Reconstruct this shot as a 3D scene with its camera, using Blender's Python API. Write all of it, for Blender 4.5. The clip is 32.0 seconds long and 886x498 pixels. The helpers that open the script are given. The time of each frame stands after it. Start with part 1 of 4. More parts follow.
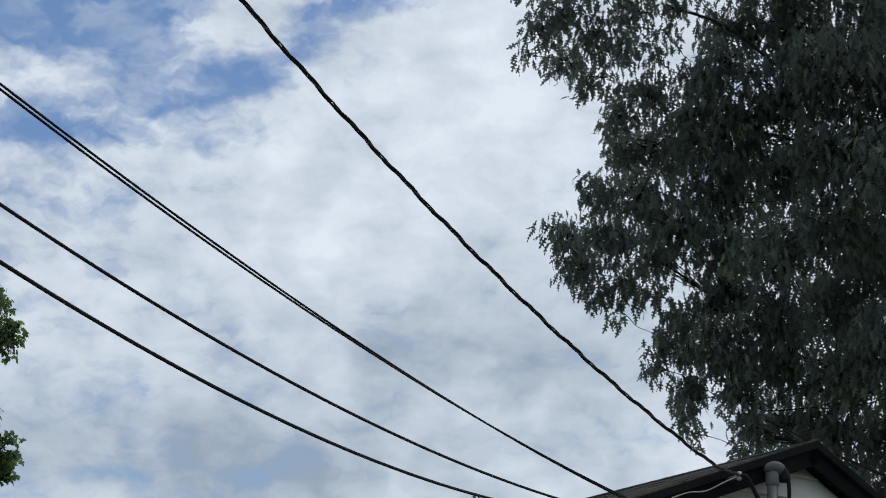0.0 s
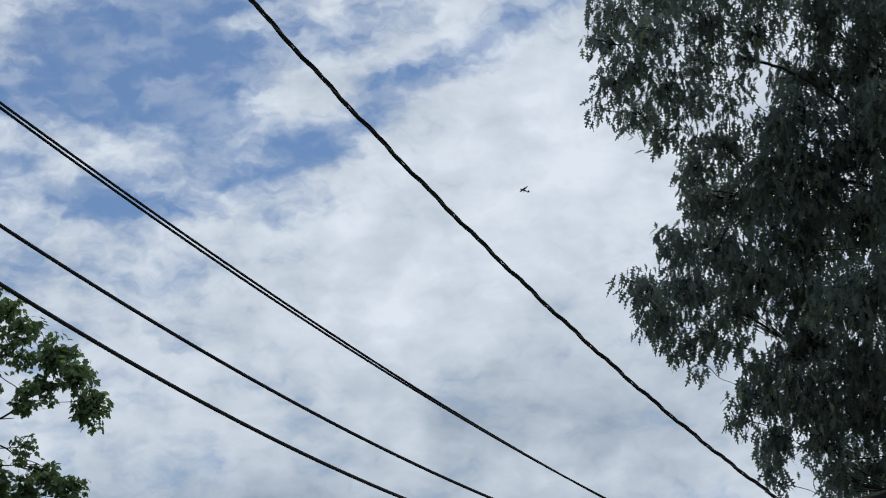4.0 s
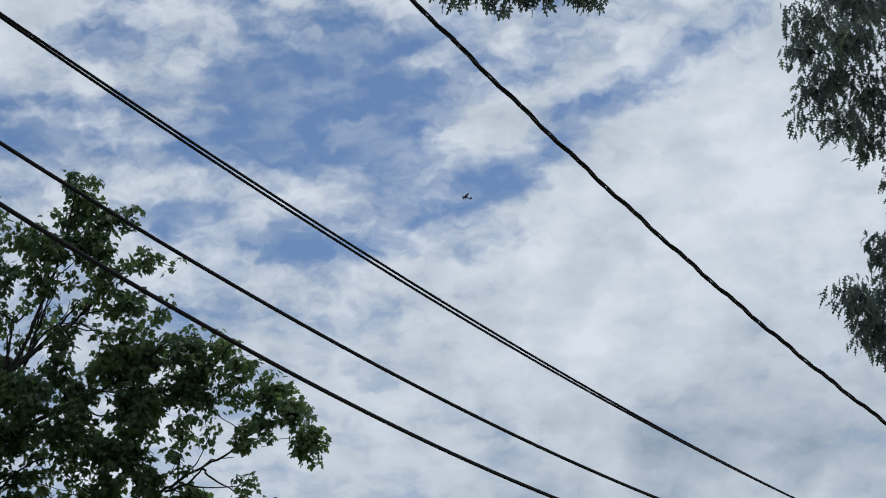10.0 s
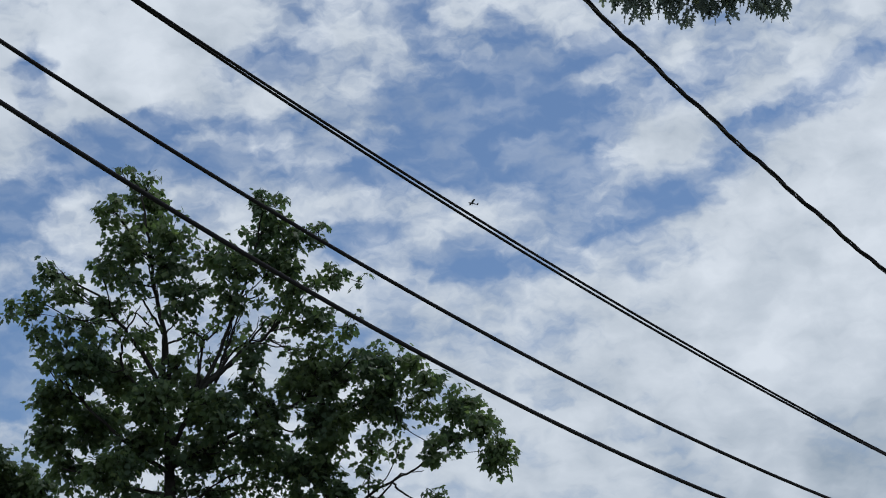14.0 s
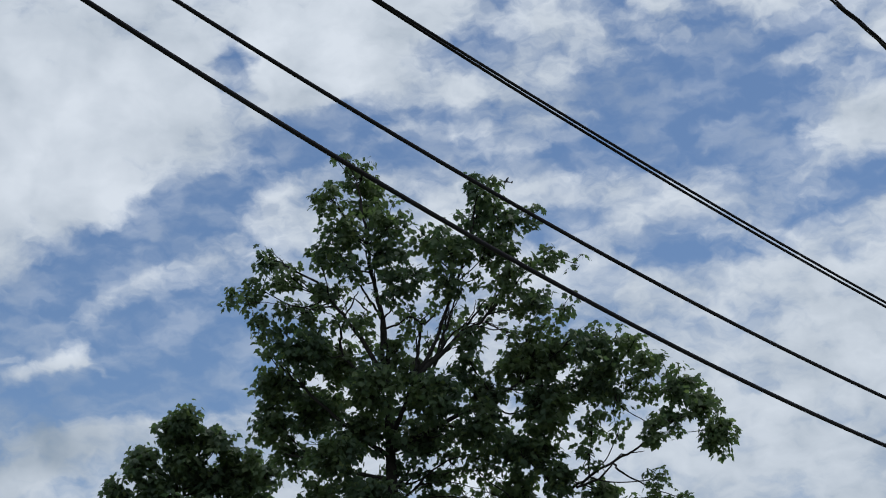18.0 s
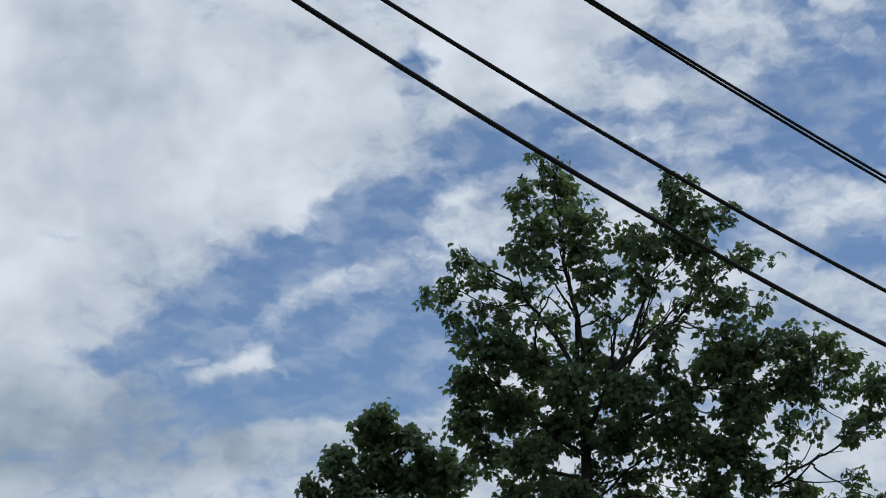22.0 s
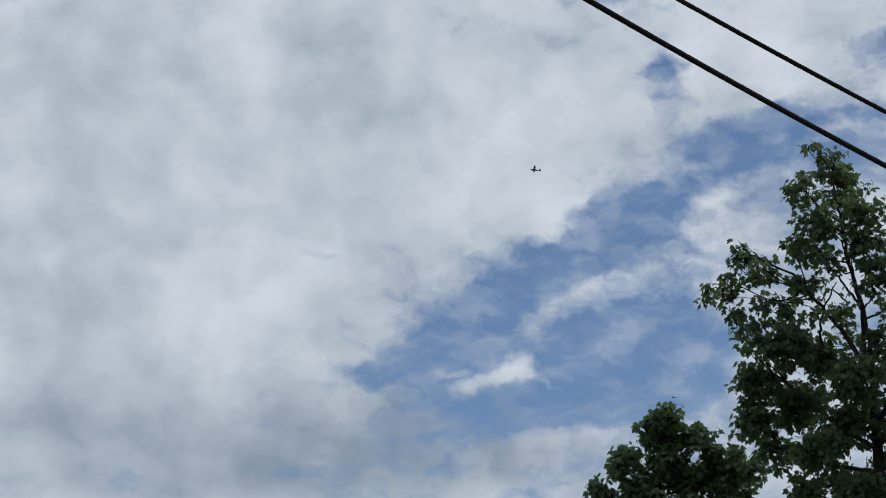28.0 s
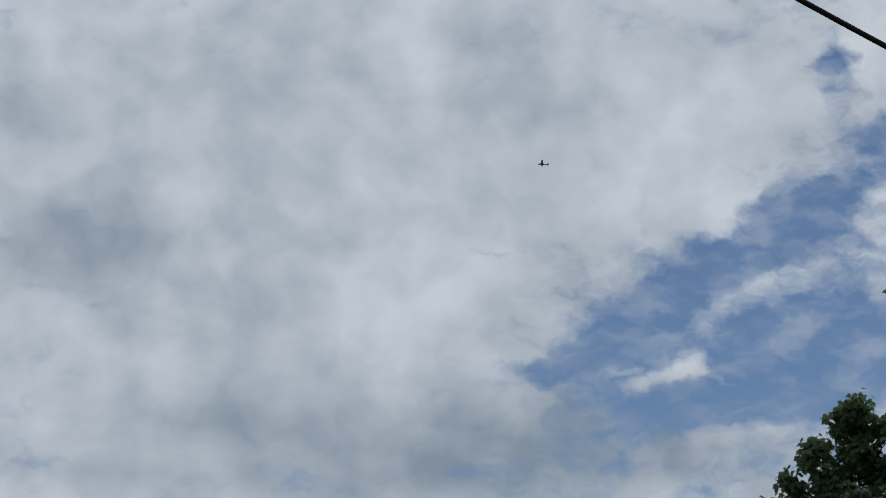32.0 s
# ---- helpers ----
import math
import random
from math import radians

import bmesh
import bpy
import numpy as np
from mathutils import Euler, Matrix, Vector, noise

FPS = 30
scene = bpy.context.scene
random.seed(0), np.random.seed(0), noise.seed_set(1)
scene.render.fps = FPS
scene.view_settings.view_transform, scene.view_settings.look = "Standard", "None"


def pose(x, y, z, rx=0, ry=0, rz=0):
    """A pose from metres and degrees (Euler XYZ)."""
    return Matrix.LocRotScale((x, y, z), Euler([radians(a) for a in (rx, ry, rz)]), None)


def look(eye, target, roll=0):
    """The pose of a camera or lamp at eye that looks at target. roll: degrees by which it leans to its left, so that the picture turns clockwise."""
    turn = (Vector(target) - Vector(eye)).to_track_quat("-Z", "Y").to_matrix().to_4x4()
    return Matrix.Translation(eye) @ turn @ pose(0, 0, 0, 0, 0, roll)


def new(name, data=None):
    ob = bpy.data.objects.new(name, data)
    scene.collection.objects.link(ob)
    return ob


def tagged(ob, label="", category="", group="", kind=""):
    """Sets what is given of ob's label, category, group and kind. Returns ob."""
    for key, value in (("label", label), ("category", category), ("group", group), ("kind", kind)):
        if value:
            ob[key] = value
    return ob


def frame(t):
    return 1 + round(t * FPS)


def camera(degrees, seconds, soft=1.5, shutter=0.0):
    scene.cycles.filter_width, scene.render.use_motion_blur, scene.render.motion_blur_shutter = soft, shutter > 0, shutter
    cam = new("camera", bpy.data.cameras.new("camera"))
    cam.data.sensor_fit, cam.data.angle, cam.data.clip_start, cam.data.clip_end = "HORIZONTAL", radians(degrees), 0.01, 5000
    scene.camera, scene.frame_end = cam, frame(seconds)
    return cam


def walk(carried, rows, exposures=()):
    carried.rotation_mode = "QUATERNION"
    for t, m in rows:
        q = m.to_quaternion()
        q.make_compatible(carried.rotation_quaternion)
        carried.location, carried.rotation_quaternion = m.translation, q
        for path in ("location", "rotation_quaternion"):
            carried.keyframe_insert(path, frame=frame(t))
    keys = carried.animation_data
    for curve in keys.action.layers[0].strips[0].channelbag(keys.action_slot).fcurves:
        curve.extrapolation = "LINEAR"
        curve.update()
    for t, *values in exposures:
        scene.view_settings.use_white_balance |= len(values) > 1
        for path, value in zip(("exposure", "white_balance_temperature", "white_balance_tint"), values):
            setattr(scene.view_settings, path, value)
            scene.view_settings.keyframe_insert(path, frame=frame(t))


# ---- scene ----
cam = camera(21.230, 32.0, soft=1.05)
walk(cam, [
    (0.0, pose(0.019, 0.049, 1.733, 107.489, -0.925, 3.455)),
    (0.5, pose(0.028, 0.047, 1.729, 107.464, -0.831, 3.598)),
    (1.0, pose(0.034, 0.045, 1.724, 107.537, -0.788, 3.794)),
    (1.5, pose(0.040, 0.043, 1.720, 107.737, -0.676, 4.076)),
    (2.0, pose(0.045, 0.041, 1.716, 108.042, -0.600, 4.382)),
    (2.5, pose(0.049, 0.036, 1.713, 108.380, -0.287, 4.815)),
    (3.0, pose(0.052, 0.032, 1.710, 108.672, -0.045, 5.220)),
    (3.5, pose(0.056, 0.027, 1.708, 108.872, 0.064, 5.576)),
    (5.5, pose(0.045, 0.018, 1.728, 108.996, 0.790, 6.927)),
    (6.0, pose(0.052, 0.017, 1.727, 109.023, 0.994, 7.334)),
    (6.5, pose(0.058, 0.016, 1.725, 109.050, 1.206, 7.797)),
    (7.0, pose(0.062, 0.015, 1.723, 109.081, 1.376, 8.304)),
    (7.5, pose(0.065, 0.014, 1.721, 109.128, 1.467, 8.870)),
    (8.0, pose(0.068, 0.017, 1.716, 109.212, 1.480, 9.452)),
    (8.5, pose(0.070, 0.020, 1.712, 109.315, 1.452, 10.006)),
    (9.0, pose(0.074, 0.023, 1.707, 109.420, 1.470, 10.542)),
    (9.5, pose(0.066, 0.025, 1.717, 109.494, 1.385, 11.047)),
    (10.0, pose(0.058, 0.026, 1.727, 109.571, 1.322, 11.625)),
    (10.5, pose(0.053, 0.029, 1.730, 109.687, 1.195, 12.214)),
    (11.0, pose(0.049, 0.032, 1.733, 109.826, 1.026, 12.813)),
    (11.5, pose(0.045, 0.034, 1.735, 109.971, 0.922, 13.407)),
    (12.0, pose(0.042, 0.037, 1.738, 110.092, 0.887, 13.944)),
    (12.5, pose(0.039, 0.040, 1.741, 110.142, 0.903, 14.534)),
    (13.0, pose(0.037, 0.042, 1.744, 110.147, 0.784, 15.045)),
    (13.5, pose(0.038, 0.031, 1.738, 110.067, 0.819, 15.617)),
    (14.0, pose(0.040, 0.020, 1.731, 109.949, 0.800, 16.175)),
    (14.5, pose(0.041, 0.008, 1.725, 109.807, 0.808, 16.779)),
    (16.5, pose(0.019, 0.005, 1.730, 109.484, 0.857, 19.572)),
    (17.0, pose(0.011, 0.003, 1.733, 109.503, 0.628, 20.248)),
    (17.5, pose(0.004, 0.001, 1.735, 109.527, 0.474, 20.886)),
    (18.0, pose(-0.001, -0.000, 1.737, 109.544, 0.252, 21.438)),
    (18.5, pose(-0.008, 0.006, 1.740, 109.583, -0.046, 21.909)),
    (19.0, pose(-0.015, 0.012, 1.743, 109.651, -0.321, 22.377)),
    (19.5, pose(-0.022, 0.017, 1.746, 109.710, -0.505, 22.915)),
    (20.0, pose(-0.029, 0.023, 1.750, 109.753, -0.633, 23.502)),
    (20.5, pose(-0.037, 0.028, 1.753, 109.764, -0.798, 24.070)),
    (21.0, pose(-0.044, 0.033, 1.756, 109.728, -0.830, 24.686)),
    (21.5, pose(-0.059, 0.041, 1.764, 109.614, -1.013, 25.262)),
    (22.0, pose(-0.073, 0.048, 1.772, 109.458, -1.073, 25.877)),
    (22.5, pose(-0.087, 0.056, 1.781, 109.287, -1.131, 26.473)),
    (23.0, pose(-0.100, 0.064, 1.789, 109.175, -0.883, 27.121)),
    (23.5, pose(-0.113, 0.072, 1.797, 109.189, -0.636, 27.732)),
    (24.0, pose(-0.126, 0.080, 1.806, 109.274, -0.734, 28.238)),
    (24.5, pose(-0.129, 0.076, 1.805, 109.450, -0.222, 28.981)),
    (25.0, pose(-0.133, 0.070, 1.804, 109.539, -0.334, 29.543)),
    (25.5, pose(-0.138, 0.065, 1.803, 109.549, -0.618, 30.055)),
    (27.5, pose(-0.153, 0.042, 1.799, 109.370, -0.813, 32.360)),
    (28.0, pose(-0.158, 0.031, 1.798, 109.366, -0.941, 32.924)),
    (28.5, pose(-0.164, 0.021, 1.798, 109.354, -1.170, 33.473)),
    (29.0, pose(-0.170, 0.009, 1.797, 109.308, -1.459, 34.010)),
    (29.5, pose(-0.171, 0.000, 1.796, 109.254, -1.574, 34.584)),
    (30.0, pose(-0.172, -0.009, 1.795, 109.248, -1.333, 35.250)),
    (30.5, pose(-0.173, -0.018, 1.794, 109.219, -1.195, 35.827)),
    (31.0, pose(-0.173, -0.027, 1.794, 109.255, -0.912, 36.441)),
    (31.5, pose(-0.173, -0.037, 1.793, 109.211, -1.066, 36.932)),
    (32.0, pose(-0.177, -0.048, 1.792, 109.127, -1.515, 37.362)),
], [(0.0, 0.15), (3.0, 0.12), (8.0, 0.02), (24.0, 0.0), (28.0, -0.15), (32.0, -0.33)])

# ---- world, sun ----
SUN_AZ, SUN_EL = radians(62), radians(64)
cloud_drift = new("cloud_drift")          # the slow turn of the cloud field overhead
world = bpy.data.worlds.new("sky")
scene.world = world
world.use_nodes = True
wt = world.node_tree
wt.nodes.clear()


def node(tree, kind, **inputs):
    n = tree.nodes.new(kind)
    for k, v in inputs.items():
        if k.startswith("i") and k[1:].isdigit():
            sock = n.inputs[int(k[1:])]
        else:
            sock = n.inputs[k.replace("_", " ")]
        if isinstance(v, bpy.types.NodeSocket):
            tree.links.new(v, sock)
        else:
            sock.default_value = v
    return n


def calc(tree, op, a, b=0.0, c=0.0, clamp=False):
    n = node(tree, "ShaderNodeMath", i0=a, i1=b, i2=c)
    n.operation, n.use_clamp = op, clamp
    return n.outputs[0]


def vec(tree, op, a, b=(0, 0, 0)):
    n = node(tree, "ShaderNodeVectorMath", i0=a, i1=b)
    n.operation = op
    return n.outputs["Value"] if op in ("LENGTH", "DOT_PRODUCT") else n.outputs[0]


def ramp(tree, value, lo, hi, smooth=True):
    n = node(tree, "ShaderNodeMapRange", Value=value, From_Min=lo, From_Max=hi)
    n.interpolation_type = "SMOOTHSTEP" if smooth else "LINEAR"
    return n.outputs[0]


def fbm(tree, coords, scale, detail=6.0, rough=0.55, distortion=0.0):
    n = node(tree, "ShaderNodeTexNoise", Vector=coords, Scale=scale, Detail=detail, Roughness=rough, Distortion=distortion)
    return n


def mixed(tree, fac, a, b):
    n = tree.nodes.new("ShaderNodeMix")
    n.data_type = "RGBA"
    for sock, v in ((n.inputs[0], fac), (n.inputs[6], a), (n.inputs[7], b)):
        if isinstance(v, bpy.types.NodeSocket):
            tree.links.new(v, sock)
        else:
            sock.default_value = v
    return n.outputs[2]


coord = wt.nodes.new("ShaderNodeTexCoord")
coord.object = cloud_drift
way = vec(wt, "NORMALIZE", coord.outputs["Object"])
sep = node(wt, "ShaderNodeSeparateXYZ", i0=way)
# bearing and height of the line of sight, in degrees
bearing = calc(wt, "MULTIPLY", calc(wt, "ARCTAN2", sep.outputs[0], sep.outputs[1]), math.degrees(0.935))
rise = calc(wt, "MULTIPLY", calc(wt, "ARCSINE", sep.outputs[2]), math.degrees(1))
plane = node(wt, "ShaderNodeCombineXYZ", i0=bearing, i1=rise, i2=0.0).outputs[0]
# ragged edges: the field is pushed about a little by two noises
push_a = vec(wt, "SUBTRACT", fbm(wt, plane, 0.5, 3.0).outputs["Color"], (0.5, 0.5, 0.5))
push_b = vec(wt, "SUBTRACT", fbm(wt, plane, 2.0, 3.0, 0.5).outputs["Color"], (0.5, 0.5, 0.5))
bent = vec(wt, "ADD", plane, vec(wt, "ADD", vec(wt, "MULTIPLY", push_a, (0.8, 0.5, 0)), vec(wt, "MULTIPLY", push_b, (0.6, 0.5, 0))))
soft_bent = vec(wt, "ADD", plane, vec(wt, "MULTIPLY", push_a, (1.2, 0.9, 0)))
# drawn-out ripples of the broken cloud, coarse and fine, rising to the east
streak_map = node(wt, "ShaderNodeMapping", Vector=bent, Rotation=(0, 0, radians(-24)), Scale=(0.5, 1.0, 1.0))
streaks = fbm(wt, streak_map.outputs[0], 1.0, 5.0, 0.52).outputs[0]
fine_map = node(wt, "ShaderNodeMapping", Vector=bent, Rotation=(0, 0, radians(-18)), Scale=(0.6, 1.0, 1.0))
fine = fbm(wt, fine_map.outputs[0], 2.7, 5.0, 0.55).outputs[0]
billow = fbm(wt, bent, 0.3, 4.0, 0.5).outputs[0]
FIELD = [calc(wt, "ADD", calc(wt, "MULTIPLY", calc(wt, "SUBTRACT", streaks, 0.5), 8.0), calc(wt, "ADD", calc(wt, "MULTIPLY", calc(wt, "SUBTRACT", billow, 0.5), 1.5), calc(wt, "MULTIPLY", calc(wt, "SUBTRACT", fine, 0.5), 3.8)))]


def fade(coords):
    g = node(wt, "ShaderNodeTexGradient", Vector=coords)
    g.gradient_type = "SPHERICAL"
    return g.outputs["Fac"]


def mass(bearing_, rise_, half_length, half_width, tilt, depth):
    """One soft-edged oblong of the cloud field: a bank where depth is positive, a gap of clear sky where negative."""
    m = node(wt, "ShaderNodeMapping", Vector=bent, Location=(bearing_, rise_, 0), Rotation=(0, 0, radians(tilt)), Scale=(2.0 * half_length, 2.0 * half_width, 1))
    m.vector_type = "TEXTURE"
    bump_ = ramp(wt, fade(m.outputs[0]), 0.0, 0.9)
    FIELD.append(calc(wt, "MULTIPLY_ADD", bump_, depth, FIELD[-1]))


def gap(b, e, l, w, tilt, depth):
    mass(b, e, l, w, tilt, -1.75 * depth)


def bank(b, e, l, w, tilt, depth):
    mass(b, e, l, w, tilt, 0.95 * depth)


gap(-15.51, 25.27, 1.01, 0.54, -60, 1.30)
gap(-13.70, 24.02, 1.76, 0.81, 20, 1.90)
gap(-14.14, 22.60, 2.03, 0.81, 10, 1.70)
gap(-15.95, 21.79, 1.76, 0.51, 10, 1.60)
gap(-12.50, 21.81, 1.76, 0.57, 15, 1.60)
gap(-9.93, 20.84, 1.89, 0.54, 25, 1.90)
gap(-11.49, 23.22, 1.22, 0.61, 10, 1.20)
gap(-7.44, 22.62, 1.15, 0.41, 25, 1.40)
gap(-5.85, 22.92, 1.35, 0.35, 30, 1.20)
gap(-4.96, 24.00, 1.49, 0.32, 30, 1.10)
gap(-3.56, 24.35, 1.08, 0.30, 30, 1.00)
gap(-13.71, 19.58, 1.15, 0.46, 10, 0.90)
gap(-17.04, 20.22, 1.08, 0.49, 5, 1.70)
gap(-19.43, 24.38, 1.22, 0.43, 10, 1.50)
gap(-21.03, 22.32, 2.03, 0.57, 15, 1.40)
gap(-18.15, 22.12, 1.35, 0.41, 10, 0.80)
gap(-10.75, 24.49, 0.81, 0.27, 15, 0.80)
gap(-18.33, 25.52, 0.95, 0.35, 10, 0.60)
gap(-15.14, 19.67, 0.81, 0.34, 10, 0.70)
gap(-16.22, 23.77, 0.68, 0.38, -40, 0.90)
gap(-8.55, 23.91, 2.70, 0.61, 25, 0.80)
gap(-10.46, 24.88, 1.62, 0.32, 22, 0.50)
bank(-9.45, 22.45, 1.15, 0.84, 20, 2.20)
bank(-6.37, 23.43, 1.35, 0.41, 28, 1.00)
bank(-11.99, 25.21, 2.57, 0.46, 20, 1.30)
bank(-15.94, 24.56, 0.81, 0.54, 20, 1.30)
bank(-22.75, 24.41, 2.97, 1.49, 10, 1.30)
bank(-17.05, 22.74, 1.49, 0.19, 12, 0.90)
bank(-13.04, 22.48, 1.01, 0.19, 15, 1.40)
bank(-16.50, 21.04, 1.62, 0.41, 8, 1.20)
bank(-13.48, 20.95, 1.49, 0.35, 12, 1.20)
bank(-8.08, 24.76, 2.03, 0.32, 20, 0.90)
bank(-12.31, 23.65, 0.95, 0.19, 15, 0.90)
bank(-20.64, 23.08, 1.49, 0.27, 15, 1.00)
gap(-27.13, 19.68, 2.43, 0.62, 34, 2.00)
gap(-29.51, 18.28, 1.62, 0.57, 28, 1.60)
gap(-22.99, 22.54, 1.49, 0.46, 18, 1.30)
gap(-25.04, 24.18, 0.41, 0.46, -60, 1.00)
gap(-24.68, 21.07, 1.35, 0.32, 20, 0.90)
gap(-25.88, 16.40, 1.89, 0.81, 10, 2.00)
gap(-29.35, 15.32, 1.22, 0.41, 10, 0.90)
gap(-26.32, 17.61, 1.49, 0.30, 15, 0.90)
gap(-24.60, 17.93, 0.81, 0.35, 10, 0.80)
gap(-14.60, 23.26, 1.62, 0.68, 15, 0.80)
gap(-12.10, 21.30, 1.22, 0.54, 20, 0.70)
gap(-20.57, 21.95, 1.08, 0.32, 10, 0.80)
gap(-9.67, 23.43, 1.08, 0.54, 20, 0.50)
gap(-29.98, 17.31, 0.81, 0.41, 0, 0.90)
bank(-24.06, 24.21, 2.97, 0.95, 25, 1.50)
bank(-29.18, 16.52, 0.81, 0.16, 18, 3.00)
bank(-28.46, 16.93, 0.27, 0.41, -70, 2.50)
bank(-27.91, 16.53, 0.41, 0.14, -45, 2.40)
bank(-27.41, 18.38, 2.57, 0.35, 18, 0.45)
bank(-29.73, 22.05, 2.97, 1.76, 30, 1.60)
bank(-26.88, 15.15, 2.57, 0.35, 18, 0.70)
bank(-20.99, 24.40, 1.62, 0.81, 20, 0.90)
gap(-31.31, 16.86, 1.08, 0.38, 15, 1.50)
gap(-28.78, 18.27, 1.89, 0.49, 35, 1.10)
gap(-26.22, 19.84, 1.28, 0.62, 30, 0.80)
gap(-25.97, 18.61, 2.03, 0.47, 28, 0.50)
gap(-24.97, 23.75, 0.49, 0.70, -8, 2.60)
gap(-22.81, 22.26, 1.49, 0.46, 25, 1.40)
gap(-27.04, 17.66, 2.70, 0.68, 26, 1.35)
gap(-24.40, 17.37, 1.62, 0.38, 8, 1.00)
gap(-26.26, 16.16, 2.03, 0.68, 5, 1.00)
gap(-29.16, 15.54, 1.08, 0.46, 10, 0.90)
gap(-30.36, 16.27, 0.81, 0.32, 10, 0.80)
bank(-34.83, 21.06, 5.41, 2.84, 30, 1.90)
bank(-27.57, 22.57, 2.30, 1.49, 35, 1.20)
bank(-40.61, 21.78, 3.51, 3.24, 0, 1.20)
bank(-37.52, 15.86, 4.46, 1.49, 10, 1.20)
bank(-30.87, 14.90, 2.97, 0.35, 8, 0.60)
bank(-23.98, 18.58, 1.49, 0.30, 20, 0.70)
bank(-5.62, 18.94, 4.05, 2.03, 30, 1.60)
bank(-2.14, 21.13, 2.97, 1.89, 35, 1.40)
bank(-10.22, 17.10, 3.51, 1.22, 25, 0.90)
bank(-5.69, 16.48, 2.70, 0.68, 15, 0.80)
bank(-12.45, 14.23, 4.46, 1.89, 0, 1.00)
bank(-5.61, 13.40, 4.05, 1.62, 0, 0.60)
bank(-32.38, 25.53, 4.46, 0.81, 0, 1.30)
gap(-14.13, 19.37, 0.81, 0.32, 10, 0.90)
gap(-16.10, 18.64, 0.81, 0.30, 10, 0.60)
# the cover closes up towards the east and, above the blue channel, the west
closing = calc(wt, "ADD", calc(wt, "MULTIPLY", ramp(wt, bearing, -12.0, -3.0), 1.3), calc(wt, "MULTIPLY", ramp(wt, bearing, -31.0, -36.0), 1.5))
field = calc(wt, "ADD", calc(wt, "ADD", FIELD[-1], closing), 0.5)
thick = ramp(wt, field, -2.3, 1.95)
# a thin uneven veil lies over the clear sky too
veil_map = node(wt, "ShaderNodeMapping", Vector=bent, Rotation=(0, 0, radians(-30)), Scale=(0.5, 1.0, 1.0))
veil = calc(wt, "MULTIPLY", ramp(wt, fbm(wt, veil_map.outputs[0], 1.5, 4.0, 0.5).outputs[0], 0.38, 0.72), 0.36)
cover = calc(wt, "SUBTRACT", 1.0, calc(wt, "MULTIPLY", calc(wt, "SUBTRACT", 1.0, thick), calc(wt, "SUBTRACT", 1.0, veil)))
# cloud tone: sunlit white to the grey of thick bases, soft puffs in the west and ripples in the east
west = ramp(wt, bearing, -20.0, -32.0)
puffs = fbm(wt, soft_bent, 0.75, 3.0, 0.45).outputs[0]
broad = fbm(wt, soft_bent, 0.24, 2.0, 0.5).outputs[0]
streak_part = calc(wt, "MULTIPLY", calc(wt, "SUBTRACT", streaks, 0.5), calc(wt, "MULTIPLY_ADD", west, -0.55, 0.75))
puff_part = calc(wt, "MULTIPLY", calc(wt, "SUBTRACT", puffs, 0.5), calc(wt, "MULTIPLY_ADD", west, 0.25, 0.75))
fine_part = calc(wt, "MULTIPLY", calc(wt, "SUBTRACT", fine, 0.5), calc(wt, "MULTIPLY_ADD", west, -0.22, 0.32))
TONE = [calc(wt, "ADD", calc(wt, "ADD", streak_part, puff_part), calc(wt, "ADD", fine_part, calc(wt, "MULTIPLY", calc(wt, "SUBTRACT", broad, 0.5), 0.8)))]


def shine(bearing_, rise_, half_length, half_width, tilt, amount):
    """A part of the cloud field that stands thicker and greyer (minus) or whiter (plus)."""
    m = node(wt, "ShaderNodeMapping", Vector=soft_bent, Location=(bearing_, rise_, 0), Rotation=(0, 0, radians(tilt)), Scale=(2.1 * half_length, 2.1 * half_width, 1))
    m.vector_type = "TEXTURE"
    bump_ = ramp(wt, fade(m.outputs[0]), 0.0, 1.0)
    TONE.append(calc(wt, "MULTIPLY_ADD", bump_, amount, TONE[-1]))


shine(-28.90, 16.82, 1.23, 0.36, 15, 0.30)
shine(-10.13, 11.48, 5.75, 0.96, -3, -0.40)
shine(-1.02, 14.27, 1.51, 2.05, 0, -0.25)
shine(-2.88, 20.07, 2.33, 1.92, 20, 0.16)
shine(-5.96, 16.90, 2.05, 0.82, 15, 0.14)
shine(-5.43, 19.29, 3.01, 2.05, 25, 0.14)
shine(-4.98, 14.53, 2.19, 1.10, 0, -0.10)
shine(-28.51, 22.27, 3.56, 3.15, 20, 0.10)
shine(-34.74, 14.61, 4.52, 1.10, 5, -0.24)
shine(-29.26, 15.04, 3.56, 0.82, 10, -0.12)
shine(-33.45, 23.63, 1.23, 1.23, 0, -0.10)
shine(-43.38, 19.15, 1.51, 0.82, 10, -0.40)
shine(-38.60, 14.58, 5.75, 1.23, 0, -0.12)
shine(-40.41, 22.65, 5.48, 2.74, 0, -0.08)
shine(-23.05, 24.66, 2.05, 0.96, 15, 0.10)
shine(-28.30, 22.44, 2.33, 1.64, 30, 0.10)
shine(-44.80, 24.70, 1.23, 0.82, 0, 0.10)
shine(-30.59, 15.42, 3.42, 1.23, 10, -0.10)
shine(-5.27, 15.89, 2.47, 1.64, 0, -0.18)
shine(-7.43, 11.99, 3.42, 1.23, 0, -0.18)
shine(-31.22, 18.68, 1.92, 0.82, 30, -0.12)
shine(-39.30, 15.35, 6.85, 1.78, 0, -0.05)
shine(-28.76, 14.96, 4.11, 1.51, 0, -0.20)
shine(-5.37, 14.42, 3.51, 1.22, 5, -0.22)
shine(-32.42, 23.20, 1.49, 1.08, 0, -0.14)
shine(-41.43, 25.08, 0.81, 0.54, 0, 0.20)
